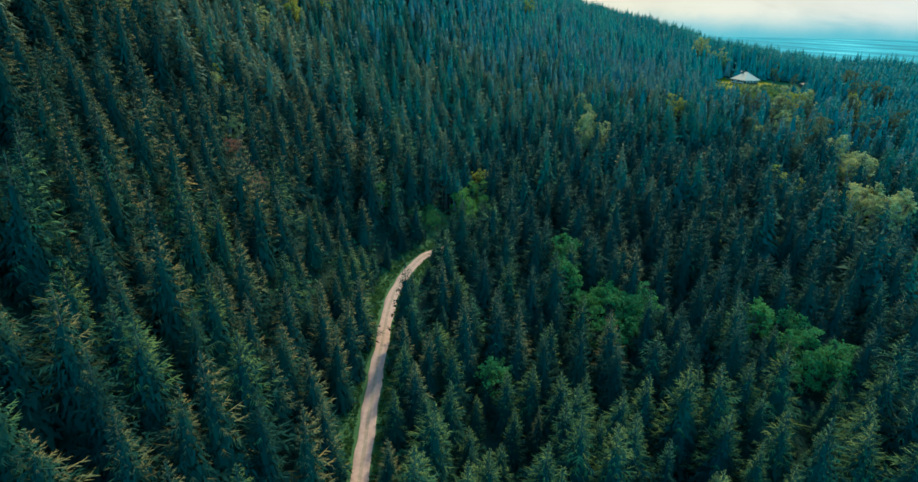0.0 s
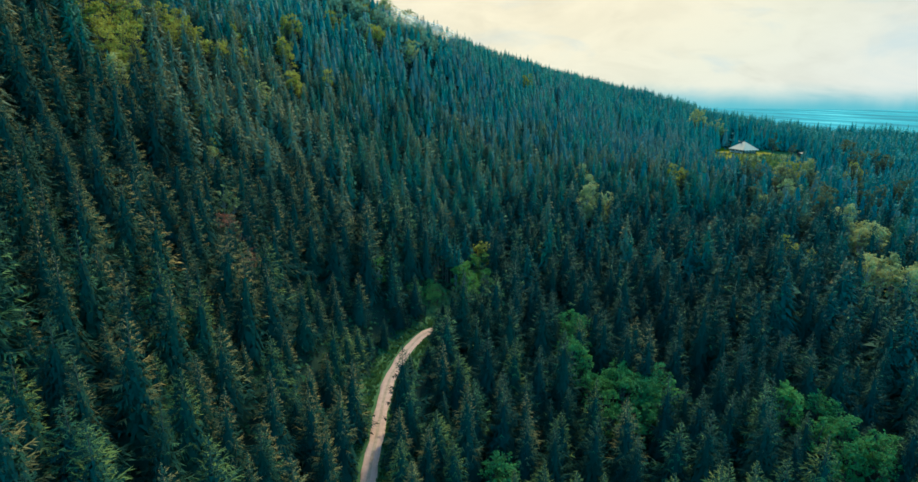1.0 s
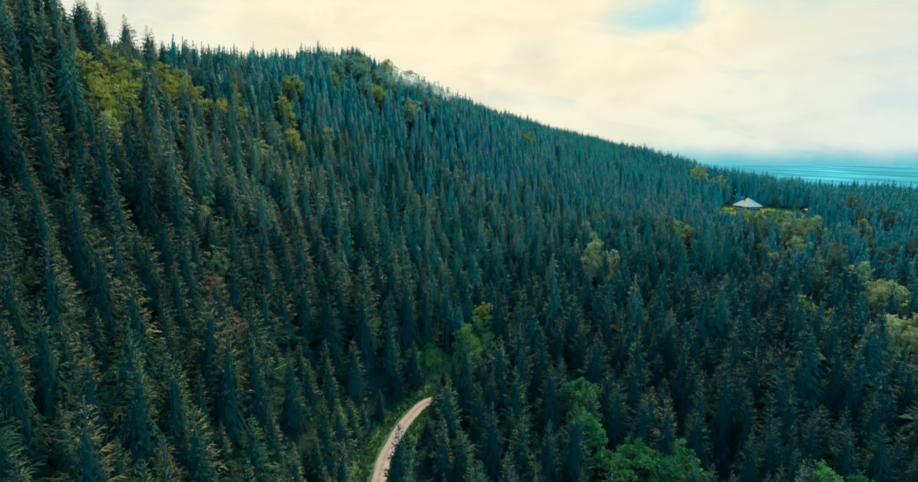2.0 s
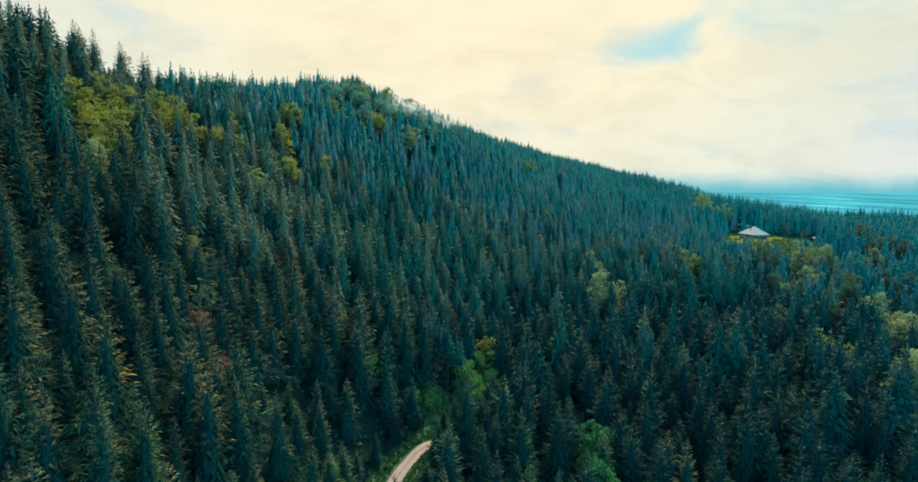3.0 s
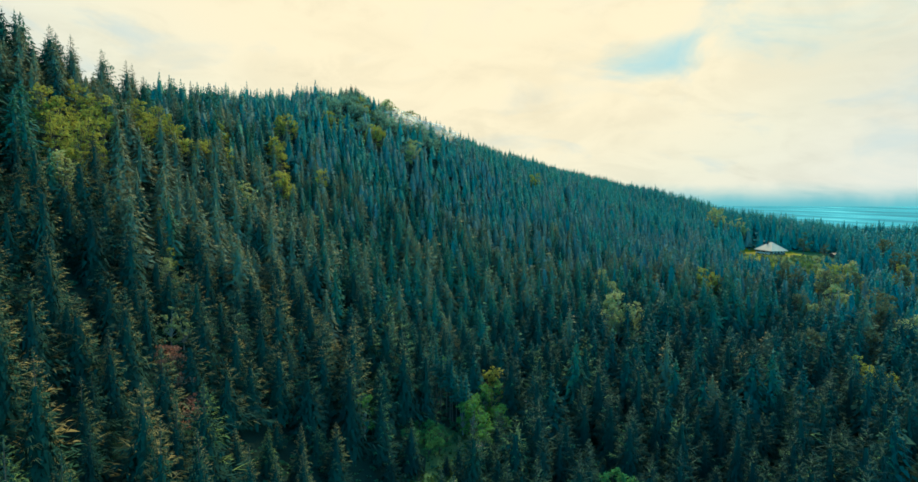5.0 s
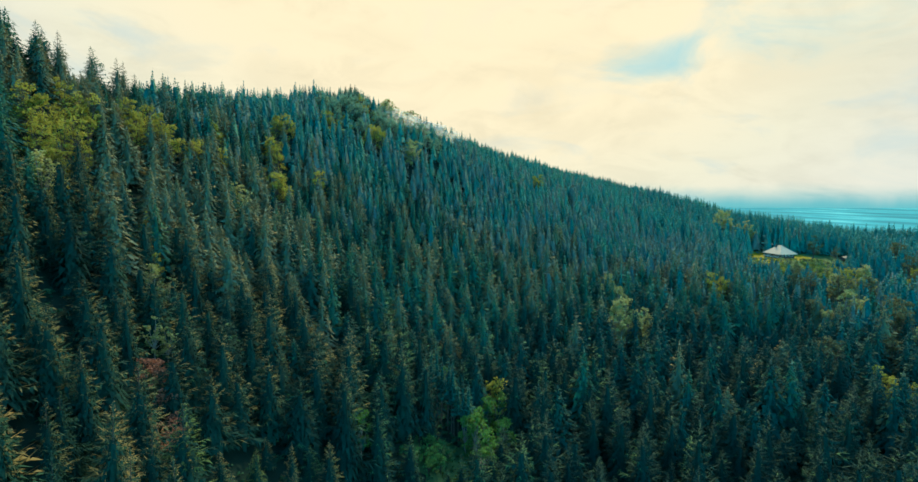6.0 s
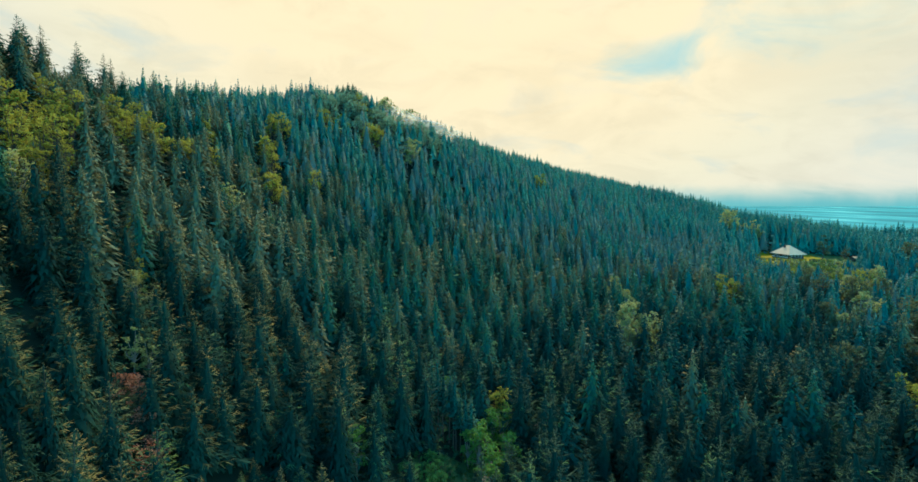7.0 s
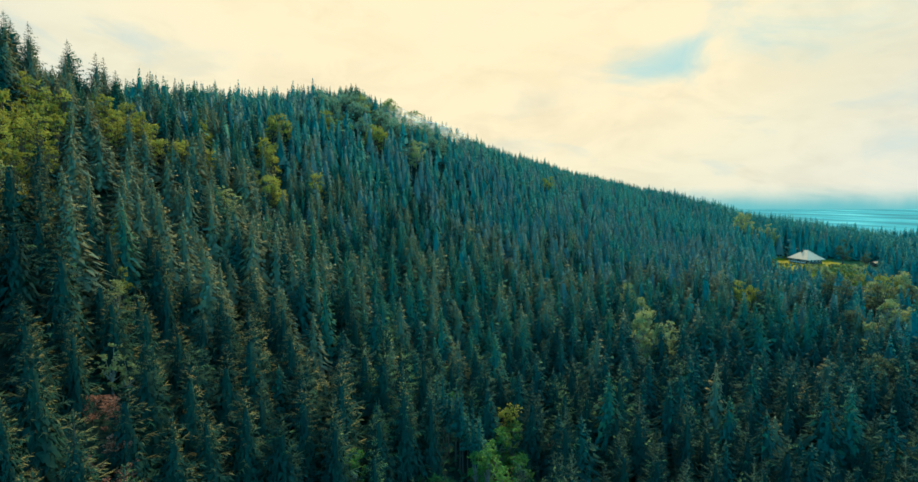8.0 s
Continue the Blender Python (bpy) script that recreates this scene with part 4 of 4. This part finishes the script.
# ---- broadleaf trees ----
def broadleaf(name, rng, height, spread, leaf, bark, leaves, size):
    """A trunk with limbs and a crown of leaf clumps: verts and faces of the wood and of the leaves."""
    wv, wf = [], []

    def limb(p, q, r0, r1):
        p, q = Vector(p), Vector(q)
        ax = (q - p).normalized()
        e = ax.orthogonal().normalized()
        g = ax.cross(e)
        n = len(wv)
        for c, r in ((p, r0), (q, r1)):
            for i in range(5):
                t = 6.283 * i / 5
                wv.append(tuple(c + (e * math.cos(t) + g * math.sin(t)) * r))
        for i in range(5):
            j = (i + 1) % 5
            wf.append((n + i, n + j, n + 5 + j, n + 5 + i))
    fork = height * rng.uniform(0.22, 0.36)
    limb((0, 0, -1), (0.15, 0.1, fork), 0.024 * height, 0.016 * height)
    tips = []
    for i in range(13):
        a = 2.4 * i + rng.uniform(-0.3, 0.3)
        up = rng.uniform(0.26, 0.97)
        r = spread * rng.uniform(0.45, 0.85) * math.sin(math.pi * min(1, 0.25 + up * 0.68)) ** 0.7
        q = (r * math.cos(a), r * math.sin(a), height * up)
        z0 = fork * rng.uniform(0.75, 1.1)
        limb((0.1, 0.1, z0), q, 0.010 * height, 0.004 * height)
        tips.append(q)
        for _ in range(2):
            b = (q[0] + rng.uniform(-1, 1) * spread * 0.35, q[1] + rng.uniform(-1, 1) * spread * 0.35, min(height, q[2] + rng.uniform(-0.06, 0.12) * height))
            limb(q, b, 0.004 * height, 0.002 * height)
            tips.append(b)
    tips.append((0, 0, height))
    lv, lf = [], []
    per = max(8, leaves // len(tips))
    for t in tips:
        rad = spread * rng.uniform(0.13, 0.34)
        for _ in range(per):
            d = Vector((rng.gauss(0, 1), rng.gauss(0, 1), rng.gauss(0, 1))).normalized() * rad * rng.uniform(0.35, 1.05)
            c = Vector(t) + Vector((d.x, d.y, d.z * 0.8))
            n = Vector((rng.gauss(0, 0.7), rng.gauss(0, 0.7), 1)).normalized()
            e = n.orthogonal().normalized()
            e = Matrix.Rotation(rng.uniform(0, 6.28), 3, n) @ e
            g = n.cross(e)
            s = size * rng.uniform(0.6, 1.35)
            k = len(lv)
            lv.extend(tuple(c + e * s * px + g * s * py + n * s * pz) for px, py, pz in ((-0.6, 0, 0), (0, -0.38, 0.12), (0.65, 0, -0.05), (0, 0.38, 0.12)))
            lf.append((k, k + 1, k + 2, k + 3))
    return (mesh_from(name + "_wood", wv, wf, [bark]), mesh_from(name + "_leaves", lv, lf, [leaf]))


def build_broadleaf():
    rng = random.Random(21)
    look_of = {
        "yellow": (LEAF_YELLOW, BARK, 16, 4.0, 640, 0.6, "spring-yellow broadleaf tree among dark spruces"),
        "pale": (LEAF_PALE, BARK_PALE, 17, 4.6, 640, 0.75, "pale grey-green broadleaf tree among dark spruces"),
        "green": (LEAF_GREEN, BARK, 14.5, 4.9, 900, 0.62, "lush green broadleaf tree between spruces"),
        "olive": (LEAF_OLIVE, BARK, 18, 4.8, 420, 0.9, "rounded olive-brown broadleaf tree on the slope by the farm"),
        "dark": (LEAF_DARK, BARK, 18, 6.2, 1300, 0.75, "broad dark green-brown tree beside the farmhouse"),
        "silver": (LEAF_HAZED, BARK, 16, 4.6, 320, 0.95, "bluish-green broadleaf tree below the summit, paled with painted haze"),
        "birch": (LEAF_BIRCH, BARK_PALE, 10, 2.9, 620, 0.46, "slender fresh green birch at the edge of a glade"),
        "brown": (TWIG_BROWN, BARK, 8.0, 3.2, 420, 0.42, "small reddish-brown bare shrub on the slope"),
    }
    masters = {}
    for kind, (leaf, bark, height, spread, leaves, size, label) in look_of.items():
        masters[kind] = [broadleaf(kind, rng, height, spread * rng.uniform(0.85, 1.15), leaf, bark, leaves, size) for _ in range(4)]
    trees = []
    for px, py, r, kind, n in PATCHES:
        placed = []
        for _ in range(n):
            for _try in range(30):
                a, q = rng.uniform(0, 6.283), r * math.sqrt(rng.random())
                tx, ty = px + q * math.cos(a), py + q * math.sin(a)
                if all(math.hypot(tx - u, ty - v) > 2.6 for u, v in placed) and not (track_near(np.array([tx]), np.array([ty]))[0][0] < (4.5 if ty < 225 else 3.0)) and math.hypot(tx - HOUSE[0], ty - HOUSE[1]) > 14:
                    break
            placed.append((tx, ty))
            wood, leaves = rng.choice(masters[kind])
            s = rng.uniform(0.7, 1.25)
            far = math.hypot(px - HOUSE[0], py - HOUSE[1])
            if kind == "pale" and far < 45 and py < 500:
                s *= 0.15 if far < 30 else 0.28
            if kind == "pale" and -110 < tx < -80 and ty < 240:
                s *= 0.62
            if kind == "green" and ty < 80:
                s = 0.42
            if kind == "green" and 218 < ty < 236 and tx < -3:
                s *= 0.42
            if kind == "birch" and ty < 250:
                s *= 1.2
            if kind == "olive" and ty > 484 and tx < 300:
                s = 0.72
            if kind == "dark":
                s = 1.0
            if kind == "silver" or (kind == "yellow" and ty > 430 and tx < 0):
                s *= (0.9 if ty < 520 else 0.62) if math.hypot(tx + 104, ty - 545) > 26 else 0.5
            m = pose(tx, ty, float(ground_height(tx, ty)) - 0.1, rng.uniform(-3, 3), rng.uniform(-3, 3), rng.uniform(0, 360)) @ Matrix.Diagonal((s, s, s, 1))
            trees.append((math.hypot(tx / 1.15, ty - 95), kind, wood, leaves, m))
    trees.sort(key=lambda q: q[0])
    joined = {}
    for i, (d, kind, wood, leaves, m) in enumerate(trees):
        if i < 290:
            top = new({"brown": "shrub"}.get(kind, "broadleaf_tree"))
            top.matrix_basis = m
            tagged(top, look_of[kind][6], "shrub" if kind == "brown" else "broadleaf tree", kind + " trees")
            part("crown", leaves, top)
            part("trunk", wood, top)
        else:
            joined.setdefault(kind, []).append((wood, leaves, m))
    # the distant ones make one mixed wood
    V, F, S, mats, base = [], [], [], [], 0
    for kind, rows in joined.items():
        for wood, leaves, m in rows:
            for me, mat in ((wood, look_of[kind][1]), (leaves, look_of[kind][0])):
                if mat not in mats:
                    mats.append(mat)
                co = np.empty(len(me.vertices) * 3, np.float32)
                me.vertices.foreach_get("co", co)
                fv = np.empty(len(me.loops), np.int32)
                me.loops.foreach_get("vertex_index", fv)
                M = np.array(m)
                V.append(co.reshape(-1, 3) @ M[:3, :3].T + M[:3, 3])
                F.append(fv.reshape(-1, 4) + base)
                S.append(np.full(len(fv) // 4, mats.index(mat)))
                base += len(co) // 3
    ob = new("broadleaf_wood", mesh_from("broadleaf_wood", np.vstack(V), np.vstack(F), mats, np.concatenate(S)))
    tagged(ob, "yellow, olive and pale green broadleaf trees scattered high on the slope", "woodland", kind="stuff")


def bushes(rng, places, heights, leaf_size, name, mats, shares, label):
    """Many low bushes as one mesh: each a loose dome of leaf clumps on the ground."""
    V, F, S, base, n = [], [], [], 0, 80
    for (x, y), hgt in zip(places, heights):
        rad = hgt * rng.uniform(0.6, 0.9)
        d = rng.normal(0, 1, (n, 3))
        d /= np.linalg.norm(d, axis=1)[:, None]
        d[:, 2] = np.abs(d[:, 2])
        c = d * (rad, rad, hgt) * rng.uniform(0.6, 1.08, n)[:, None] + (x, y, float(ground_height(x, y)))
        e = np.cross(d, rng.normal(0, 1, (n, 3)))
        e /= np.linalg.norm(e, axis=1)[:, None]
        g = np.cross(d, e)
        s = rng.uniform(0.5, 1.0, n)[:, None] * leaf_size
        V.append(np.stack([c - e * s, c - g * s * 0.7 + d * 0.1, c + e * s, c + g * s * 0.7 - d * 0.1], 1).reshape(-1, 3))
        F.append(np.arange(4 * n).reshape(-1, 4) + base)
        S.append(np.full(n, rng.choice(len(mats), p=shares)))
        base += 4 * n
    ob = new(name, mesh_from(name, np.vstack(V), np.vstack(F), mats, np.concatenate(S)))
    tagged(ob, label, "shrubs", kind="stuff")


def build_shrubs():
    """Low olive and yellowish bushes on the bank below the house, and bluish scrub between the trees under the summit."""
    rng = np.random.default_rng(53)
    p = np.stack([rng.uniform(205, 286, 640), rng.uniform(452, 494, 640)], 1)
    p = p[(np.hypot(p[:, 0] - HOUSE[0], p[:, 1] - HOUSE[1]) > 11.5) & ((p[:, 1] < 487) | (p[:, 0] < 232)) & (np.hypot((p[:, 0] - 240) / 42, (p[:, 1] - 474) / 22) < 1)]
    hgt = np.where(p[:, 1] > 470, rng.uniform(0.6, 1.3, len(p)), rng.uniform(1.6, 3.6, len(p)))
    bushes(rng, p, hgt, 0.62, "hillside_shrubs", [LEAF_SHRUB, LEAF_OLIVE, LEAF_YELLOW], (0.42, 0.2, 0.38), "olive and yellowish shrubs on the bank below the farmhouse")
    p = np.stack([rng.uniform(-130, -30, 620), rng.uniform(470, 560, 620)], 1)
    p = p[np.hypot((p[:, 0] + 82) / 46, (p[:, 1] - 516) / 40) < 1]
    bushes(rng, p, rng.uniform(1.8, 4.6, len(p)), 0.95, "summit_scrub", [LEAF_HAZED, LEAF_OLIVE, LEAF_YELLOW], (0.68, 0.24, 0.08), "bluish-green scrub between the spruces below the summit, paled with painted haze")


# ---- grass and low growth ----
def build_verge():
    """Tufts and low plants along the track, and on the forest floor beside it."""
    rng = np.random.default_rng(17)
    n = 16000
    k = rng.integers(0, len(LINE), n)
    t = np.gradient(LINE[:, :2], axis=0)
    t /= np.linalg.norm(t, axis=1)[:, None]
    side = np.where(rng.random(n) < 0.62, -1.0, 1.0)
    off = 2.3 + rng.gamma(1.6, 1.3, n)
    off = np.where(side < 0, off * 1.25, off)
    x = LINE[k, 0] + t[k, 1] * side * off
    y = LINE[k, 1] - t[k, 0] * side * off
    d, _ = track_near(x, y)
    ok = d > 2.2
    x, y = x[ok], y[ok]
    z = ground_height(x, y)
    hgt = rng.gamma(3, 0.16, len(x)) + 0.15
    V, F = [], []
    for i in range(3):
        a = rng.uniform(0, 6.283, len(x))
        w = rng.uniform(0.25, 0.55, len(x))
        tip = rng.normal(0, 0.35, (len(x), 2)) * hgt[:, None]
        p0 = np.stack([x + np.cos(a) * w, y + np.sin(a) * w, z - 0.05], 1)
        p1 = np.stack([x - np.cos(a) * w, y - np.sin(a) * w, z - 0.05], 1)
        p2 = np.stack([x + tip[:, 0], y + tip[:, 1], z + hgt], 1)
        b = sum(len(q) for q in V)
        V.append(np.stack([p0, p1, p2], 1).reshape(-1, 3))
        F.append(np.arange(3 * len(x)).reshape(-1, 3) + b)
    ob = new("verge_grass", mesh_from("verge_grass", np.vstack(V), np.vstack(F), [GRASS]))
    tagged(ob, "rough green grass and low plants along the gravel track", "grass", kind="stuff")


def build_undergrowth():
    """Ferns, saplings and low bushes on the forest floor."""
    rng = np.random.default_rng(29)
    n = 17000
    y = 30 + 330 * rng.random(n) ** 0.8
    x = (rng.random(n) * 2 - 1) * (0.86 * (y + 25) + 30)
    d, _ = track_near(x, y)
    ok = (d > 4.5) & (y < crest(x))
    x, y = x[ok], y[ok]
    z = ground_height(x, y)
    hgt = rng.gamma(3.0, 0.22, len(x)) + 0.2
    V, F = [], []
    for i in range(3):
        a = 6.283 * i / 3 + rng.uniform(-0.5, 0.5, len(x))
        rad = hgt * rng.uniform(0.7, 1.3, len(x))
        w = 0.42 * rad
        ca, sa = np.cos(a), np.sin(a)
        p0 = np.stack([x, y, z + 0.15 * hgt], 1)
        p1 = np.stack([x + ca * rad * 0.6 - sa * w, y + sa * rad * 0.6 + ca * w, z + hgt], 1)
        p2 = np.stack([x + ca * rad * 0.6 + sa * w, y + sa * rad * 0.6 - ca * w, z + hgt * 0.9], 1)
        p3 = np.stack([x + ca * rad * 1.2, y + sa * rad * 1.2, z + hgt * 0.65], 1)
        b = i * 4 * len(x)
        V.append(np.stack([p0, p1, p3, p2], 1).reshape(-1, 3))
        F.append(np.arange(4 * len(x)).reshape(-1, 4)[:, ::-1] + b)
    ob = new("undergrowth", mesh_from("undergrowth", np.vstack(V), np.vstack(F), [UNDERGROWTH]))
    tagged(ob, "dark green ferns and low bushes between the spruce trunks", "undergrowth", kind="stuff")


# ---- wisps of cloud on the ridge ----
def build_mist():
    rng = random.Random(8)
    for x, y, z, sx, sy, sz in ((-62, 540, 126, 26, 12, 7), (-30, 548, 116, 30, 12, 7), (52, 680, 94, 24, 10, 6)):
        top = new("cloud_wisp")
        top.matrix_basis = pose(x, y, z, 0, 14, -38)
        tagged(top, "thin white wisp of cloud drifting over the ridge", "mist", "wisps on the ridge")
        for k in (1.0, 0.74, 0.48):
            bm = bmesh.new()
            bmesh.ops.create_icosphere(bm, subdivisions=3, radius=1.0)
            o = rng.uniform(0, 50)
            for v in bm.verts:
                n = noise.noise(v.co * 1.7 + Vector((o, 0, k * 3)))
                v.co = Vector((v.co.x * sx, v.co.y * sy, v.co.z * sz)) * k * (1 + 0.45 * n)
            me = bm_mesh("veil", bm, MIST)
            for f in me.polygons:
                f.use_smooth = True
            part("veil", me, top)


# ---- the farmhouse ----
def build_house():
    house = new("farmhouse")
    house.matrix_basis = pose(*HOUSE, 0, 0, -76.7)
    tagged(house, "large dark timber farmhouse with a pale hipped roof in a clearing", "house")
    a, b, eave, rise = 7.9, 6.4, 3.6, 6.2       # half sizes of the walls, height of the eaves, rise of the roof
    t = 0.35
    walls = {}
    for side, x0, x1, y0, y1 in (("front", -a, a, -b, -b + t), ("back", -a, a, b - t, b), ("gable", a - t, a, -b + t, b - t), ("far", -a, -a + t, -b + t, b - t)):
        bm = bmesh.new()
        # log courses, each a little proud of the joint below it
        z, k = 0.6, 0
        while z < eave + 0.3:
            o = 0.03 * (k % 2)
            box(bm, x0 - (o if side == "far" else 0), x1 + (o if side == "gable" else 0), y0 - (o if side == "front" else 0), y1 + (o if side == "back" else 0), z, z + 0.30)
            z, k = z + 0.30, k + 1
        walls[side] = part("wall", bm_mesh("wall", bm, TIMBER), house, "dark weathered log wall")
    bm = bmesh.new()
    box(bm, -a - 0.12, a + 0.12, -b - 0.12, b + 0.12, -4.0, 0.6)
    part("plinth", bm_mesh("plinth", bm, STONE), house, "dark weathered stone plinth")

    # windows and a door: a white frame and a dark pane, set proud of the logs
    def window(wall, cx, cy, cz, w, h, along_x, out):
        bm = bmesh.new()
        for u0, u1, z0, z1 in ((-w / 2 - 0.12, w / 2 + 0.12, -h / 2 - 0.12, -h / 2), (-w / 2 - 0.12, w / 2 + 0.12, h / 2, h / 2 + 0.12), (-w / 2 - 0.12, -w / 2, -h / 2, h / 2), (w / 2, w / 2 + 0.12, -h / 2, h / 2), (-0.04, 0.04, -h / 2, h / 2)):
            if along_x:
                box(bm, cx + u0, cx + u1, min(cy, cy + out), max(cy, cy + out), cz + z0, cz + z1)
            else:
                box(bm, min(cx, cx + out), max(cx, cx + out), cy + u0, cy + u1, cz + z0, cz + z1)
        part("window_frame", bm_mesh("window_frame", bm, WHITE_WOOD), wall, "white painted window frame")
        bm = bmesh.new()
        if along_x:
            box(bm, cx - w / 2, cx + w / 2, min(cy, cy + out * 0.5), max(cy, cy + out * 0.5), cz - h / 2, cz + h / 2)
        else:
            box(bm, min(cx, cx + out * 0.5), max(cx, cx + out * 0.5), cy - w / 2, cy + w / 2, cz - h / 2, cz + h / 2)
        part("pane", bm_mesh("pane", bm, GLASS), wall)
    for cx in (-6.4, -4.4, -2.4, 2.0, 4.0, 6.2):
        window(walls["front"], cx, -b - 0.02, 2.4, 1.0, 1.05, True, -0.14)
    for cy in (-4.4, -1.4, 1.6, 4.6):
        window(walls["gable"], a + 0.02, cy, 2.3, 0.95, 1.05, False, 0.14)
    bm = bmesh.new()
    box(bm, -0.85, 0.55, -b - 0.12, -b - 0.02, 0.7, 2.9)
    box(bm, -0.75, -0.2, -b - 0.16, -b - 0.12, 0.85, 2.75)
    box(bm, -0.1, 0.45, -b - 0.16, -b - 0.12, 0.85, 2.75)
    part("door", bm_mesh("door", bm, TIMBER), walls["front"], "dark plank door")
    # a gallery with a pale rail along the front
    bm = bmesh.new()
    box(bm, -a, a, -b - 1.5, -b - 0.06, 0.45, 0.62)
    gallery = part("gallery", bm_mesh("gallery", bm, TIMBER), house, "narrow timber gallery along the wall")
    for z0 in (0.85, 1.15, 1.45):
        bm = bmesh.new()
        box(bm, -a, a, -b - 1.5, -b - 1.44, z0, z0 + 0.17)
        part("rail", bm_mesh("rail", bm, WHITE_WOOD), gallery, "pale weathered rail board")
    post = bmesh.new()
    box(post, -0.07, 0.07, -0.07, 0.07, 0.62, eave - 0.4)
    post_me = bm_mesh("post", post, TIMBER)
    for i in range(8):
        q = part("post", post_me, gallery)
        q.location = (-a + 0.1 + i * (2 * a - 0.2) / 7, -b - 1.36, 0)

    # hipped roof with thickness
    o = 1.6
    bm = bmesh.new()
    z0, z1 = eave - 0.45, eave - 0.15
    ring = ((-a - o, -b - o), (a + o, -b - o), (a + o, b + o), (-a - o, b + o))
    lo = [bm.verts.new((*p, z0)) for p in ring]
    hi = [bm.verts.new((*p, z1)) for p in ring]
    r0, r1 = bm.verts.new((-1.3, 0, eave + rise)), bm.verts.new((1.3, 0, eave + rise))
    bm.faces.new((hi[0], hi[1], r1, r0))
    bm.faces.new((hi[2], hi[3], r0, r1))
    bm.faces.new((hi[1], hi[2], r1))
    bm.faces.new((hi[3], hi[0], r0))
    for i in range(4):
        j = (i + 1) % 4
        bm.faces.new((lo[i], lo[j], hi[j], hi[i]))
    bm.faces.new(lo[::-1])
    roof = part("roof", bm_mesh("roof", bm, ROOF), house, "pale weathered hipped shingle roof")
    # ridge and hip caps
    bm = bmesh.new()
    top = ((-1.3, 0, eave + rise), (1.3, 0, eave + rise))
    for p, q in ((top[0], top[1]), (top[0], (*ring[0], z1)), (top[1], (*ring[1], z1)), (top[1], (*ring[2], z1)), (top[0], (*ring[3], z1))):
        p, q = Vector(p), Vector(q)
        m = Matrix.Translation((p + q) / 2) @ (q - p).to_track_quat("X", "Z").to_matrix().to_4x4()
        box(bm, -(q - p).length / 2, (q - p).length / 2, -0.14, 0.14, -0.04, 0.09, m)
    part("ridge_cap", bm_mesh("ridge_cap", bm, ROOF), roof)
    bm = bmesh.new()
    box(bm, -2.0, -1.1, -2.5, -1.6, eave + 3.2, eave + 6.1)
    box(bm, -2.12, -0.98, -2.62, -1.48, eave + 6.1, eave + 6.35)
    part("chimney", bm_mesh("chimney", bm, TIMBER), roof, "dark stone chimney with a capping slab")


def build_shed(x, y, turn, long, deep, eave):
    """A small outbuilding with a pitched roof."""
    shed = new("shed")
    shed.matrix_basis = pose(x, y, float(ground_height(x, y)), 0, 0, turn)
    tagged(shed, "small weathered timber shed with a pale roof near the farmhouse", "shed")
    a, b, t = long / 2, deep / 2, 0.15
    for x0, x1, y0, y1 in ((-a, a, -b, -b + t), (-a, a, b - t, b), (-a, -a + t, -b + t, b - t), (a - t, a, -b + t, b - t)):
        bm = bmesh.new()
        box(bm, x0, x1, y0, y1, -0.6, eave)
        part("wall", bm_mesh("wall", bm, TIMBER), shed, "dark board wall")
    bm = bmesh.new()
    box(bm, -0.5, 0.5, -b - 0.05, -b, 0.1, 1.95)
    part("door", bm_mesh("door", bm, TIMBER), shed)
    for side in (-1, 1):
        bm = bmesh.new()
        box(bm, -a - 0.4, a + 0.4, min(0, side * (b * 1.14 + 0.5)), max(0, side * (b * 1.14 + 0.5)), -0.06, 0.06, Matrix.Translation((0, 0, eave + 0.52 * b)) @ Matrix.Rotation(-side * 0.48, 4, "X"))
        part("roof_slope", bm_mesh("roof_slope", bm, ROOF), shed, "pale shingle roof slope")


build_forest()
build_poles()
build_broadleaf()
build_shrubs()
build_verge()
build_undergrowth()
build_mist()
build_house()
build_shed(295, 500, 20, 5.0, 3.6, 2.2)
build_shed(255, 535, -70, 6.0, 4.0, 2.3)
